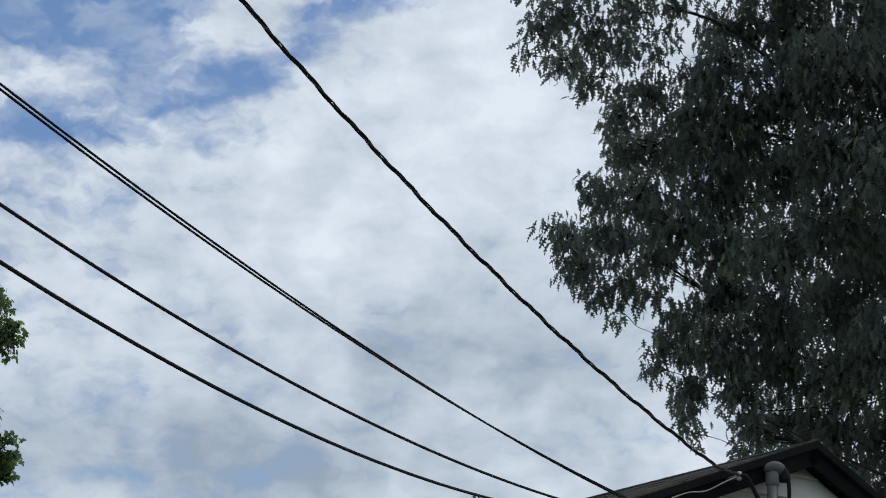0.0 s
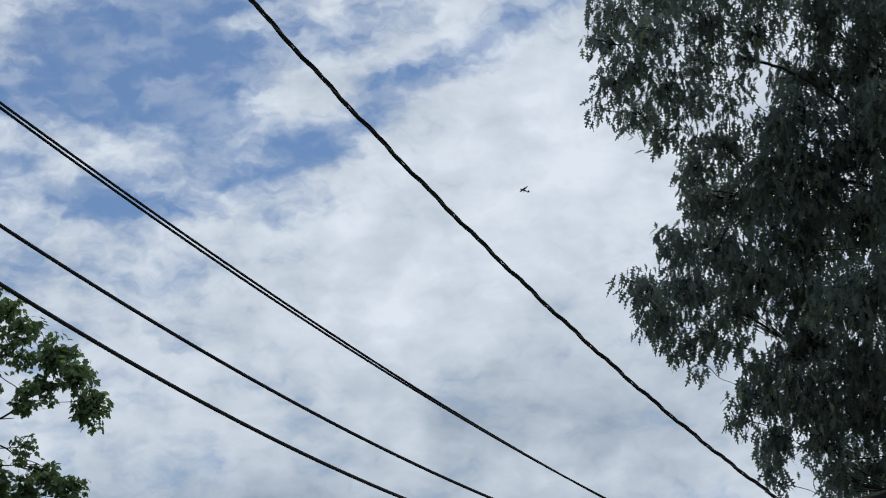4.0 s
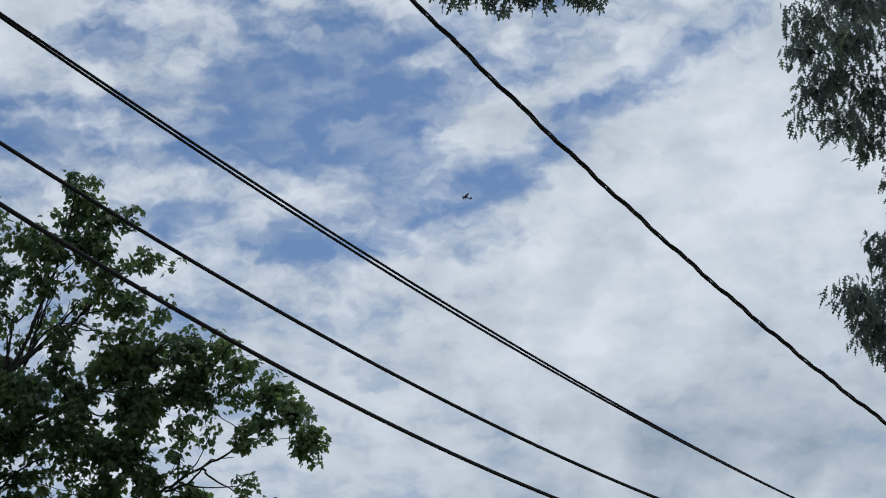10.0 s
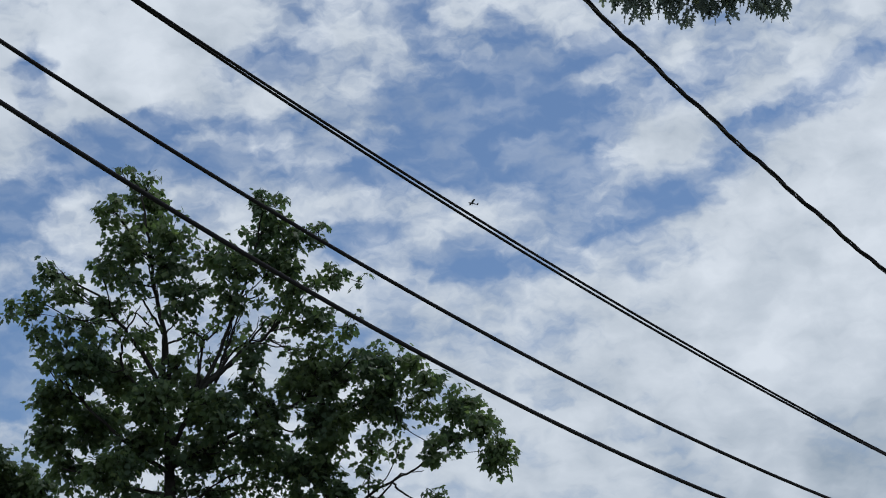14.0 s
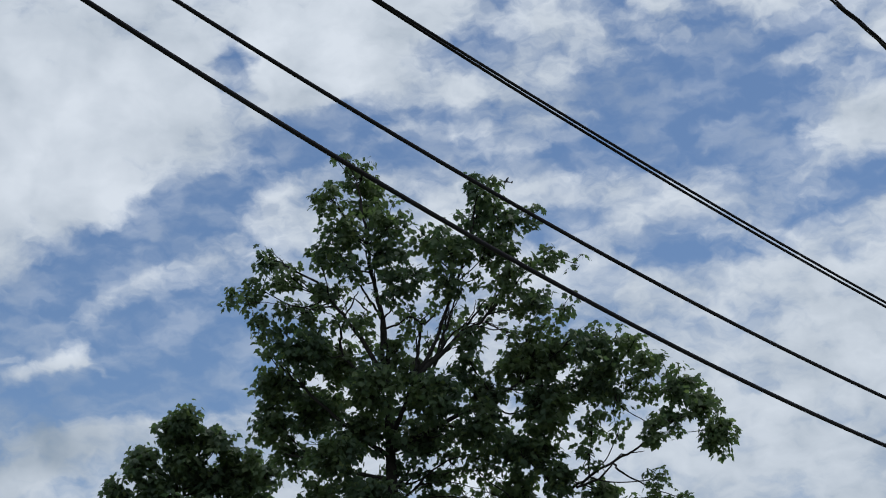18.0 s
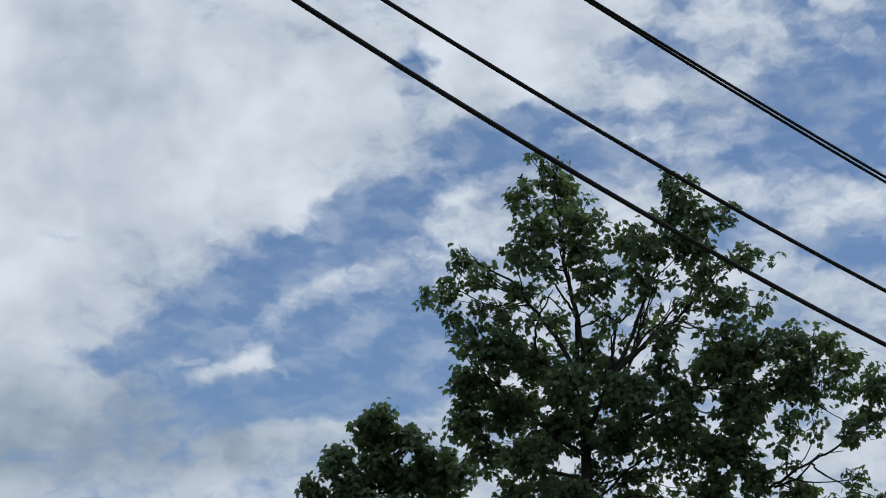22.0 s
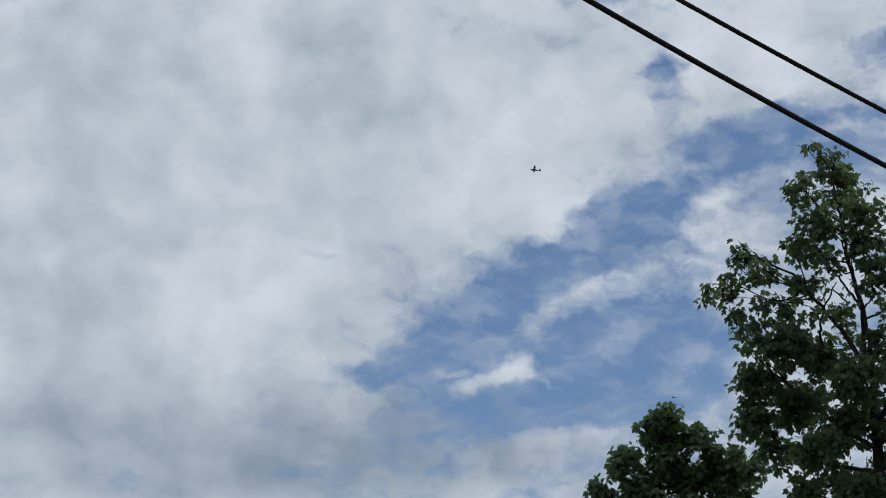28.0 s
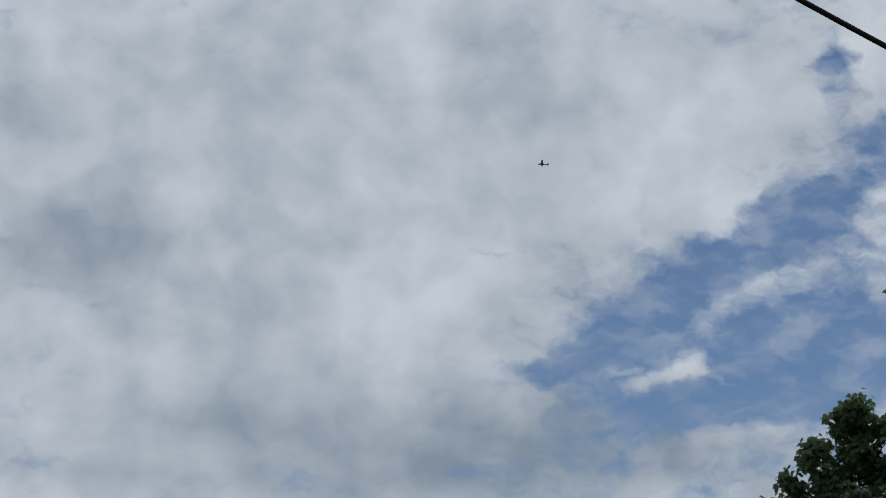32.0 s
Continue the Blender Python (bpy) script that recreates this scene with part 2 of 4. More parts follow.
shine(-42.26, 19.19, 1.49, 0.81, 0, -0.10)
shine(-1.17, 14.13, 3.51, 1.62, 0, -0.04)
shine(-12.10, 12.62, 5.14, 1.49, 0, -0.13)
shine(-39.07, 14.42, 6.08, 1.35, 0, -0.10)
lit = calc(wt, "ADD", TONE[-1], 0.68, 0.0, True)
white = mixed(wt, lit, (0.275, 0.345, 0.43, 1), (0.675, 0.738, 0.82, 1))
sky_tex = wt.nodes.new("ShaderNodeTexSky")
sky_tex.sky_type, sky_tex.sun_disc = "NISHITA", False
sky_tex.sun_elevation, sky_tex.sun_rotation = SUN_EL, SUN_AZ
sky_tex.air_density, sky_tex.dust_density, sky_tex.ozone_density = 1.0, 0.4, 2.0
clear = vec(wt, "MULTIPLY", sky_tex.outputs[0], (0.081, 0.0885, 0.098))
colour = mixed(wt, cover, clear, white)
back = node(wt, "ShaderNodeBackground", Color=colour, Strength=1.0)
out = wt.nodes.new("ShaderNodeOutputWorld")
wt.links.new(back.outputs[0], out.inputs[0])

sun = new("sun", bpy.data.lights.new("sun", "SUN"))
sun.data.energy, sun.data.angle, sun.data.color = 1.3, radians(20), (1.0, 0.95, 0.87)
sun.matrix_world = look((math.sin(SUN_AZ) * math.cos(SUN_EL) * 100, math.cos(SUN_AZ) * math.cos(SUN_EL) * 100, math.sin(SUN_EL) * 100), (0, 0, 0))


# ---- materials ----
def material(name, build):
    m = bpy.data.materials.new(name)
    m.use_nodes = True
    t = m.node_tree
    b = t.nodes["Principled BSDF"]
    build(t, b, t.nodes["Material Output"])
    return m


def plain(name, dark, light, rough, scale=8.0, metal=0.0, bump=0.15, bump_scale=60.0, spec=0.5):
    def build(t, b, o):
        co = t.nodes.new("ShaderNodeTexCoord").outputs["Object"]
        n1, n2 = fbm(t, co, scale, 6.0).outputs[0], fbm(t, co, bump_scale, 4.0).outputs[0]
        info = t.nodes.new("ShaderNodeObjectInfo").outputs["Random"]
        f = calc(t, "ADD", calc(t, "MULTIPLY", n1, 0.7), calc(t, "ADD", calc(t, "MULTIPLY", n2, 0.2), calc(t, "MULTIPLY", info, 0.1)))
        t.links.new(mixed(t, ramp(t, f, 0.3, 0.7), (*dark, 1), (*light, 1)), b.inputs["Base Color"])
        t.links.new(calc(t, "MULTIPLY_ADD", n2, 0.2, rough - 0.1), b.inputs["Roughness"])
        b.inputs["Metallic"].default_value = metal
        b.inputs["Specular IOR Level"].default_value = spec
        bm_ = node(t, "ShaderNodeBump", Strength=bump, Height=n2, Distance=0.02)
        t.links.new(bm_.outputs[0], b.inputs["Normal"])
    return material(name, build)


def leaf_material(name, dark, light, young, glow, gloss):
    """Leaf blades: dull green, each blade its own shade, light passing through."""
    def build(t, b, o):
        geo = t.nodes.new("ShaderNodeNewGeometry")
        co = t.nodes.new("ShaderNodeTexCoord").outputs["Object"]
        patch = ramp(t, fbm(t, co, 1.3, 4.0).outputs[0], 0.34, 0.66)
        own = calc(t, "FRACT", calc(t, "ADD", geo.outputs["Random Per Island"], t.nodes.new("ShaderNodeObjectInfo").outputs["Random"]))
        shade = calc(t, "ADD", calc(t, "MULTIPLY", own, 0.4), calc(t, "MULTIPLY", patch, 0.6))
        base = mixed(t, ramp(t, shade, 0.15, 0.85), (*dark, 1), (*light, 1))
        base = mixed(t, ramp(t, own, 0.9, 1.0), base, (*young, 1))
        t.links.new(base, b.inputs["Base Color"])
        b.inputs["Roughness"].default_value = 0.58
        b.inputs["Specular IOR Level"].default_value = gloss
        tr = node(t, "ShaderNodeBsdfTranslucent", Color=vec(t, "MULTIPLY", base, glow))
        both = node(t, "ShaderNodeAddShader", i0=b.outputs[0], i1=tr.outputs[0])
        t.links.new(both.outputs[0], o.inputs[0])
    return material(name, build)


maple_leaf = leaf_material("maple_leaf", (0.029, 0.047, 0.031), (0.050, 0.072, 0.036), (0.072, 0.096, 0.043), (1.25, 1.4, 0.95), 0.12)
oak_leaf = leaf_material("oak_leaf", (0.042, 0.053, 0.052), (0.053, 0.068, 0.061), (0.08, 0.098, 0.065), (1.45, 1.5, 1.45), 0.08)
bark = plain("bark", (0.014, 0.013, 0.013), (0.042, 0.040, 0.040), 0.9, 3.0, 0, 0.8, 18.0, 0.2)
twig_bark = plain("twig_bark", (0.012, 0.011, 0.011), (0.032, 0.030, 0.030), 0.85, 6.0, 0, 0.4, 40.0, 0.2)
black_rubber = plain("black_insulation", (0.008, 0.008, 0.012), (0.015, 0.015, 0.021), 0.8, 2.0, 0, 0.0, 20.0, 0.12)
bare_metal = plain("weathered_aluminium", (0.03, 0.03, 0.034), (0.06, 0.06, 0.065), 0.75, 2.0, 0.3, 0.0, 20.0, 0.2)
galvanised = plain("galvanised_steel", (0.08, 0.083, 0.09), (0.14, 0.144, 0.155), 0.7, 9.0, 0.2, 0.2, 80.0, 0.3)
cast_grey = plain("dull_cast_aluminium", (0.045, 0.047, 0.052), (0.085, 0.088, 0.094), 0.8, 12.0, 0.2, 0.3, 90.0, 0.3)
porcelain = plain("grey_porcelain", (0.2, 0.21, 0.22), (0.34, 0.35, 0.36), 0.25, 9.0)
siding_paint = plain("pale_siding_paint", (0.335, 0.35, 0.355), (0.43, 0.445, 0.445), 0.7, 2.5, 0, 0.2, 50.0)
dark_trim = plain("dark_trim_paint", (0.006, 0.007, 0.009), (0.012, 0.013, 0.016), 0.9, 3.0, 0, 0.3, 40.0, 0.06)
shingle = plain("dark_asphalt_shingle", (0.02, 0.02, 0.021), (0.05, 0.048, 0.047), 0.95, 5.0, 0, 0.9, 140.0, 0.2)
moss = plain("moss", (0.02, 0.028, 0.012), (0.04, 0.052, 0.02), 0.95, 9.0, 0, 0.9, 90.0, 0.1)
grass = plain("lawn_grass", (0.12, 0.14, 0.075), (0.21, 0.22, 0.13), 0.95, 0.6, 0, 0.8, 30.0, 0.1)
grey_paint = plain("aircraft_grey_paint", (0.035, 0.04, 0.05), (0.055, 0.06, 0.075), 0.5, 2.0, 0, 0.1, 20.0, 0.2)
dark_paint = plain("aircraft_blue_paint", (0.02, 0.03, 0.05), (0.035, 0.045, 0.07), 0.5, 2.0, 0, 0.1, 20.0, 0.2)
tinted = plain("aircraft_window", (0.02, 0.025, 0.03), (0.03, 0.035, 0.04), 0.1, 2.0)
pole_wood = plain("weathered_pole_wood", (0.09, 0.07, 0.055), (0.2, 0.165, 0.13), 0.9, 2.0, 0, 0.6, 25.0, 0.2)


# ---- mesh helpers ----
def mesh_object(name, verts, faces, mat, parent=None, smooth=False, label=""):
    me = bpy.data.meshes.new(name)
    me.from_pydata([tuple(v) for v in verts], [], faces)
    if smooth:
        me.shade_smooth()
    me.materials.append(mat)
    ob = new(name, me)
    ob.parent = parent
    return tagged(ob, label)


def part(name, bm, mat, parent, label=""):
    me = bpy.data.meshes.new(name)
    bmesh.ops.recalc_face_normals(bm, faces=bm.faces)
    bm.to_mesh(me)
    bm.free()
    me.materials.append(mat)
    ob = new(name, me)
    ob.parent = parent
    return tagged(ob, label)


def box(bm, lo, hi, m=None, bevel=0.0):
    c = [(a + b) / 2 for a, b in zip(lo, hi)]
    s = [b - a for a, b in zip(lo, hi)]
    r = bmesh.ops.create_cube(bm, size=1.0, matrix=Matrix.Translation(c) @ Matrix.Diagonal((*s, 1)))
    if bevel:
        e = list({e for v in r["verts"] for e in v.link_edges})
        r2 = bmesh.ops.bevel(bm, geom=e, offset=bevel, segments=1, affect="EDGES")
        vs = list({v for f in r2["faces"] for v in f.verts} | {v for v in r["verts"] if v.is_valid})
    else:
        vs = r["verts"]
    if m is not None:
        bmesh.ops.transform(bm, matrix=m, verts=vs)
    return vs


def tube_data(points, radii, sides=8, cap=True):
    """Vertices and faces of a tube along points with a radius at each."""
    pts = [Vector(p) for p in points]
    verts, faces = [], []
    ref = Vector((0.31, 0.17, 0.93))
    for i, p in enumerate(pts):
        d = (pts[min(i + 1, len(pts) - 1)] - pts[max(i - 1, 0)]).normalized()
        a = d.cross(ref)
        if a.length < 1e-3:
            a = d.cross(Vector((1, 0, 0)))
        a.normalize()
        b = d.cross(a)
        for k in range(sides):
            w = 2 * math.pi * k / sides
            verts.append(p + (a * math.cos(w) + b * math.sin(w)) * radii[i])
    for i in range(len(pts) - 1):
        for k in range(sides):
            k2 = (k + 1) % sides
            faces.append((i * sides + k, i * sides + k2, (i + 1) * sides + k2, (i + 1) * sides + k))
    if cap:
        faces.append(tuple(range(sides - 1, -1, -1)))
        faces.append(tuple((len(pts) - 1) * sides + k for k in range(sides)))
    return verts, faces


def join_data(chunks):
    verts, faces = [], []
    for v, f in chunks:
        n = len(verts)
        verts += v
        faces += [tuple(i + n for i in q) for q in f]
    return verts, faces


# ---- ground ----
def ground():
    n, verts, faces = 60, [], []
    steps = [math.copysign(abs(k / (n / 2)) ** 3 * 2500, k) for k in range(-n // 2, n // 2 + 1)]
    for y in steps:
        for x in steps:
            r = math.hypot(x, y)
            verts.append((x, y, 0.0 if r < 60 else (noise.noise((x * 0.01, y * 0.01, 0)) * 0.02 - 0.01) * min(r - 60, 60)))
    w = n + 1
    for j in range(n):
        for i in range(n):
            faces.append((j * w + i, j * w + i + 1, (j + 1) * w + i + 1, (j + 1) * w + i))
    tagged(mesh_object("ground", verts, faces, grass, smooth=True), "mown green grass lawn reaching to the horizon", "ground", kind="structure")


ground()

# ---- house with the service entrance ----
HOUSE = Matrix.Translation((1.370, 14.223, 0)) @ Matrix.Rotation(radians(38), 4, "Z")
PEAK, OVER, HALF, DEEP = 4.962, 0.10, 3.9, 9.0
PITCH = {-1: math.tan(radians(20.8)), 1: math.tan(radians(27.7))}   # the two slopes differ


def house():
    h = tagged(new("house"), "single-storey house with pale clapboard gable and dark roof trim", "house")
    h.matrix_world = HOUSE
    y0 = OVER                     # face of the gable wall
    roof_t, fascia = 0.03, 0.10
    wall_half = HALF - 0.35

    def under(x):
        return PEAK - roof_t - 0.02 - abs(x) * PITCH[1 if x > 0 else -1]

    # walls: the gable behind the boards, the long walls and the back
    bm = bmesh.new()
    top = under(0) - 0.06
    for ya, yb in ((y0 + 0.03, y0 + 0.18), (y0 + DEEP - 0.6, y0 + DEEP - 0.45)):
        ring = [(-wall_half, 0), (wall_half, 0), (wall_half, under(wall_half) - 0.06), (0, top), (-wall_half, under(-wall_half) - 0.06)]
        fr = [bm.verts.new((x, ya, z)) for x, z in ring]
        bk = [bm.verts.new((x, yb, z)) for x, z in ring]
        bm.faces.new(fr)
        bm.faces.new(bk[::-1])
        for i in range(5):
            bm.faces.new((fr[i], fr[(i + 1) % 5], bk[(i + 1) % 5], bk[i]))
    for s in (-1, 1):
        box(bm, (min(s * wall_half, s * (wall_half - 0.15)), y0 + 0.18, 0), (max(s * wall_half, s * (wall_half - 0.15)), y0 + DEEP - 0.6, under(s * wall_half) - 0.06))
    part("wall", bm, siding_paint, h)
    # clapboards on the gable, each one lapped over the board below
    board, z = 0.155, 0.25
    while z < top - 0.06:
        z2 = min(z + board, top - 0.04)

        def end_at(zz, s):
            return s * min(wall_half, max(0.01, (top - 0.035 - zz) / PITCH[s]))
        bm = bmesh.new()
        pts = [(end_at(z, -1), y0 - 0.024, z), (end_at(z, 1), y0 - 0.024, z), (end_at(z2, 1), y0 + 0.018, z2), (end_at(z2, -1), y0 + 0.018, z2)]
        f = [bm.verts.new(p) for p in pts]
        k = [bm.verts.new((p[0], y0 + 0.029, p[2])) for p in pts]
        bm.faces.new(f)
        bm.faces.new(k[::-1])
        for i in range(4):
            bm.faces.new((f[i], f[(i + 1) % 4], k[(i + 1) % 4], k[i]))
        part("clapboard", bm, siding_paint, h)
        z += board - 0.014
    # roof slopes with rows of shingles, soffits, rake boards, eave fascias
    for s in (-1, 1):
        slope = Matrix.Translation((0, 0, PEAK)) @ Matrix.Rotation(s * math.atan(PITCH[s]), 4, "Y")
        run = HALF / math.cos(math.atan(PITCH[s]))
        bm = bmesh.new()
        lo, hi = (0.0, run) if s > 0 else (-run, 0.0)
        box(bm, (lo, -0.01, -roof_t), (hi, DEEP, 0.0), slope)
        roof = part("roof", bm, shingle, h, "dark asphalt shingle roof slope")
        bm = bmesh.new()
        n = 26
        for i in range(n):
            a0, a1 = run * i / n, run * (i + 1) / n + 0.02
            y = -0.025
            while y < 2.2:
                w = 0.26 + 0.1 * random.random()
                lift = 0.004 + 0.006 * random.random()
                box(bm, (s * a0 if s > 0 else -a1, y, lift), (a1 if s > 0 else -a0, min(y + w - 0.006, 2.2), lift + 0.006), slope)
                y += w
        part("shingle", bm, shingle, h)["kind"] = "stuff"
        bm = bmesh.new()
        for i in range(60):
            a0 = run * random.random() ** 1.4
            sz = 0.03 + 0.05 * random.random()
            bmesh.ops.create_icosphere(bm, subdivisions=1, radius=1.0, matrix=slope @ Matrix.Translation((s * a0, -0.02 + 0.04 * random.random(), 0.012)) @ Matrix.Diagonal((sz, 0.02, 0.012, 1)))
        part("moss", bm, moss, h, "green moss along the roof edge")["kind"] = "stuff"
        bm = bmesh.new()
        box(bm, (lo, 0.0, -roof_t - fascia), (hi, 0.025, -roof_t - 0.002), slope, 0.004)
        part("rake_board", bm, dark_trim, h)
        bm = bmesh.new()
        box(bm, (lo, 0.0, -roof_t - 0.005), (hi, 0.035, -roof_t + 0.045), slope @ Matrix.Translation((0, -0.035, 0)), 0.004)
        part("drip_edge", bm, dark_trim, h)
        bm = bmesh.new()
        for k in range(3):
            ya = 0.027 + k * (OVER - 0.03) / 3
            box(bm, (lo, ya, -roof_t - 0.062), (hi, ya + (OVER - 0.03) / 3 - 0.006, -roof_t - 0.045), slope)
        part("soffit", bm, dark_trim, h)
        bm = bmesh.new()
        box(bm, (s * run - (0.025 if s > 0 else 0), 0.03, -roof_t - 0.15), (s * run + (0.025 if s < 0 else 0), DEEP, -roof_t - 0.002), slope, 0.004)
        part("eave_board", bm, dark_trim, h)
    bm = bmesh.new()
    for y in np.arange(-0.02, DEEP, 0.24):
        w = 0.12
        for s in (-1, 1):
            box(bm, (min(0, s * w), y, 0.01), (max(0, s * w), y + 0.235, 0.02), Matrix.Translation((0, 0, PEAK)) @ Matrix.Rotation(s * math.atan(PITCH[s]), 4, "Y"))
    part("ridge_cap", bm, shingle, h)
    return h


house()


def tubes(name, chunks, mat, parent, label=""):
    v, f = join_data([tube_data(*c) for c in chunks])
    return mesh_object(name, v, f, mat, parent, True, label)


def service_mast():
    """Conduit up the gable wall with a hooded cap, the clamp for the drop and the loops of wire between them."""
    m = tagged(new("service_mast"), "grey steel service mast with hooded weatherhead on the gable wall", "service mast")
    m.matrix_world = HOUSE
    y = -0.065                    # it stands clear of the rake board
    x, top = -0.405, PEAK - 0.268
    tubes("conduit", [([(x, y, 0.4), (x, y, 1.5), (x, y, 3.0), (x, y, top)], [0.034] * 4, 14)], galvanised, m)
    tubes("collar", [([(x, y, top - 0.06), (x, y, top - 0.055), (x, y, top + 0.02), (x, y, top + 0.025)], [0.035, 0.041, 0.041, 0.037], 14)], galvanised, m)
    dome = [(x - 0.038, y + 0.004, top + 0.020), (x - 0.034, y + 0.003, top + 0.030), (x - 0.016, y, top + 0.042), (x + 0.010, y - 0.008, top + 0.048), (x + 0.034, y - 0.014, top + 0.044), (x + 0.050, y - 0.018, top + 0.034)]
    tubes("weatherhead", [(smooth_path(dome, 3), list(np.interp(np.linspace(0, 5, 16), range(6), [0.012, 0.028, 0.038, 0.043, 0.043, 0.040])), 18)], cast_grey, m, "dark grey cast weatherhead hood")
    throat = [(x + 0.047, y - 0.017, top + 0.034), (x + 0.064, y - 0.022, top + 0.020), (x + 0.074, y - 0.024, top - 0.010), (x + 0.076, y - 0.025, top - 0.030)]
    tubes("entry_plate", [(smooth_path(throat, 3), [0.038] * 8 + [0.034, 0.028], 14)], black_rubber, m, "black plate where the wires enter")
    for k in range(3):
        sx, yy = x + 0.066 + 0.014 * k, y - 0.05 + 0.016 * k
        loop = [(sx, yy, top + 0.02), (sx + 0.012, yy - 0.01, top - 0.05), (sx + 0.012, yy, top - 0.18), (sx - 0.05, yy - 0.02, top - 0.30 - 0.02 * k), (sx - 0.16, yy - 0.03, top - 0.29 - 0.02 * k), (sx - 0.26, yy - 0.03, top - 0.16), (sx - 0.34, yy - 0.04, top - 0.06), (-0.695, y - 0.05, top - 0.044)]
        tubes("drip_loop", [(smooth_path(loop, 4), [0.0115] * 29, 7)], black_rubber, m)
    for z in (0.9, 2.2, 3.4):
        bm = bmesh.new()
        box(bm, (x - 0.06, y - 0.04, z), (x + 0.06, OVER + 0.01, z + 0.03), None, 0.004)
        part("strap", bm, galvanised, m)
    # clevis and insulator of the drop, screwed to the rake
    bm = bmesh.new()
    box(bm, (-0.715, y - 0.03, top - 0.056), (-0.68, 0.004, top - 0.038), None, 0.003)
    part("bracket", bm, galvanised, m)
    tubes("insulator", [([(-0.7, y - 0.04, top - 0.071), (-0.7, y - 0.04, top - 0.061), (-0.7, y - 0.04, top - 0.046), (-0.7, y - 0.04, top - 0.031), (-0.7, y - 0.04, top - 0.021)], [0.013, 0.018, 0.012, 0.018, 0.013], 12)], porcelain, m, "pale porcelain spool insulator")
    pig = [(-0.71, y - 0.05, top - 0.046), (-0.80, y - 0.03, top - 0.091), (-0.92, y + 0.01, top - 0.156), (-1.05, y + 0.03, top - 0.181), (-1.3, y + 0.03, top - 0.286), (-1.6, y + 0.03, top - 0.396)]
    tubes("grey_lead", [(smooth_path(pig, 5), [0.0036] * 26, 7)], porcelain, m, "pale grey cable along the rake")
    return m


def smooth_path(pts, n):
    """Catmull-Rom points, n a span."""
    p = [Vector(q) for q in pts]
    o = []
    for i in range(len(p) - 1):
        a, b, c, d = p[max(i - 1, 0)], p[i], p[i + 1], p[min(i + 2, len(p) - 1)]
        for k in range(n):
            t = k / n
            o.append(0.5 * (2 * b + (c - a) * t + (2 * a - 5 * b + 4 * c - d) * t * t + (3 * b - a - 3 * c + d) * t ** 3))
    o.append(p[-1])
    return o


service_mast()


# ---- overhead lines ----
def span(a, b, sag, s0, s1, n):
    a, b = Vector(a), Vector(b)
    o = []
    for i in range(n + 1):
        s = s0 + (s1 - s0) * i / n
        o.append(a + (b - a) * s - Vector((0, 0, 4 * sag * s * (1 - s))))
    return o


def strand(path, radius, off, pitch, phase, sides=8):
    """A conductor wound round the line at the distance off."""
    pts, run = [], 0.0
    for i, p in enumerate(path):
        d = (path[min(i + 1, len(path) - 1)] - path[max(i - 1, 0)]).normalized()
        a = d.cross(Vector((0, 0, 1))).normalized()
        b = a.cross(d)
        if i:
            run += (p - path[i - 1]).length
        w = 2 * math.pi * run / pitch + phase
        pts.append(p + (a * math.cos(w) + b * math.sin(w)) * off)
    return tube_data(pts, [radius] * len(pts), sides)


POLE = Vector((-6.5, -2.0, 0))


def utility_pole():
    p = tagged(new("utility_pole"), "weathered wooden utility pole carrying the overhead lines", "utility pole")
    p.location = POLE
    v, f = tube_data([(0, 0, -0.3), (0, 0, 4), (0, 0, 8), (0, 0, 11.6)], [0.17, 0.155, 0.14, 0.12], 16)
    mesh_object("post", v, f, pole_wood, p, True)
    for z in (11.0, 8.1, 8.3, 7.2):
        tubes("hook", [([(0.1, 0.0, z), (0.2, 0.02, z), (0.2, 0.02, z + 0.06)], [0.012] * 3, 6)], galvanised, p)


utility_pole()


def to_pole(path, z):
    """The end of a line drawn in to its hook on the pole."""
    a, b = path[-1], POLE + Vector((0.2, 0.02, z))
    return path + [a.lerp(b, k / 8) - Vector((0, 0, 0.1 * k / 8 * (1 - k / 8))) for k in range(1, 9)]


def from_wall(path, x, z):
    """The end of a line drawn in to a hook on the gable wall."""
    a = HOUSE @ Vector((x, OVER - 0.01, z))
    return [a.lerp(path[0], k / 8) - Vector((0, 0, 0.12 * k / 8 * (1 - k / 8))) for k in range(8)] + path


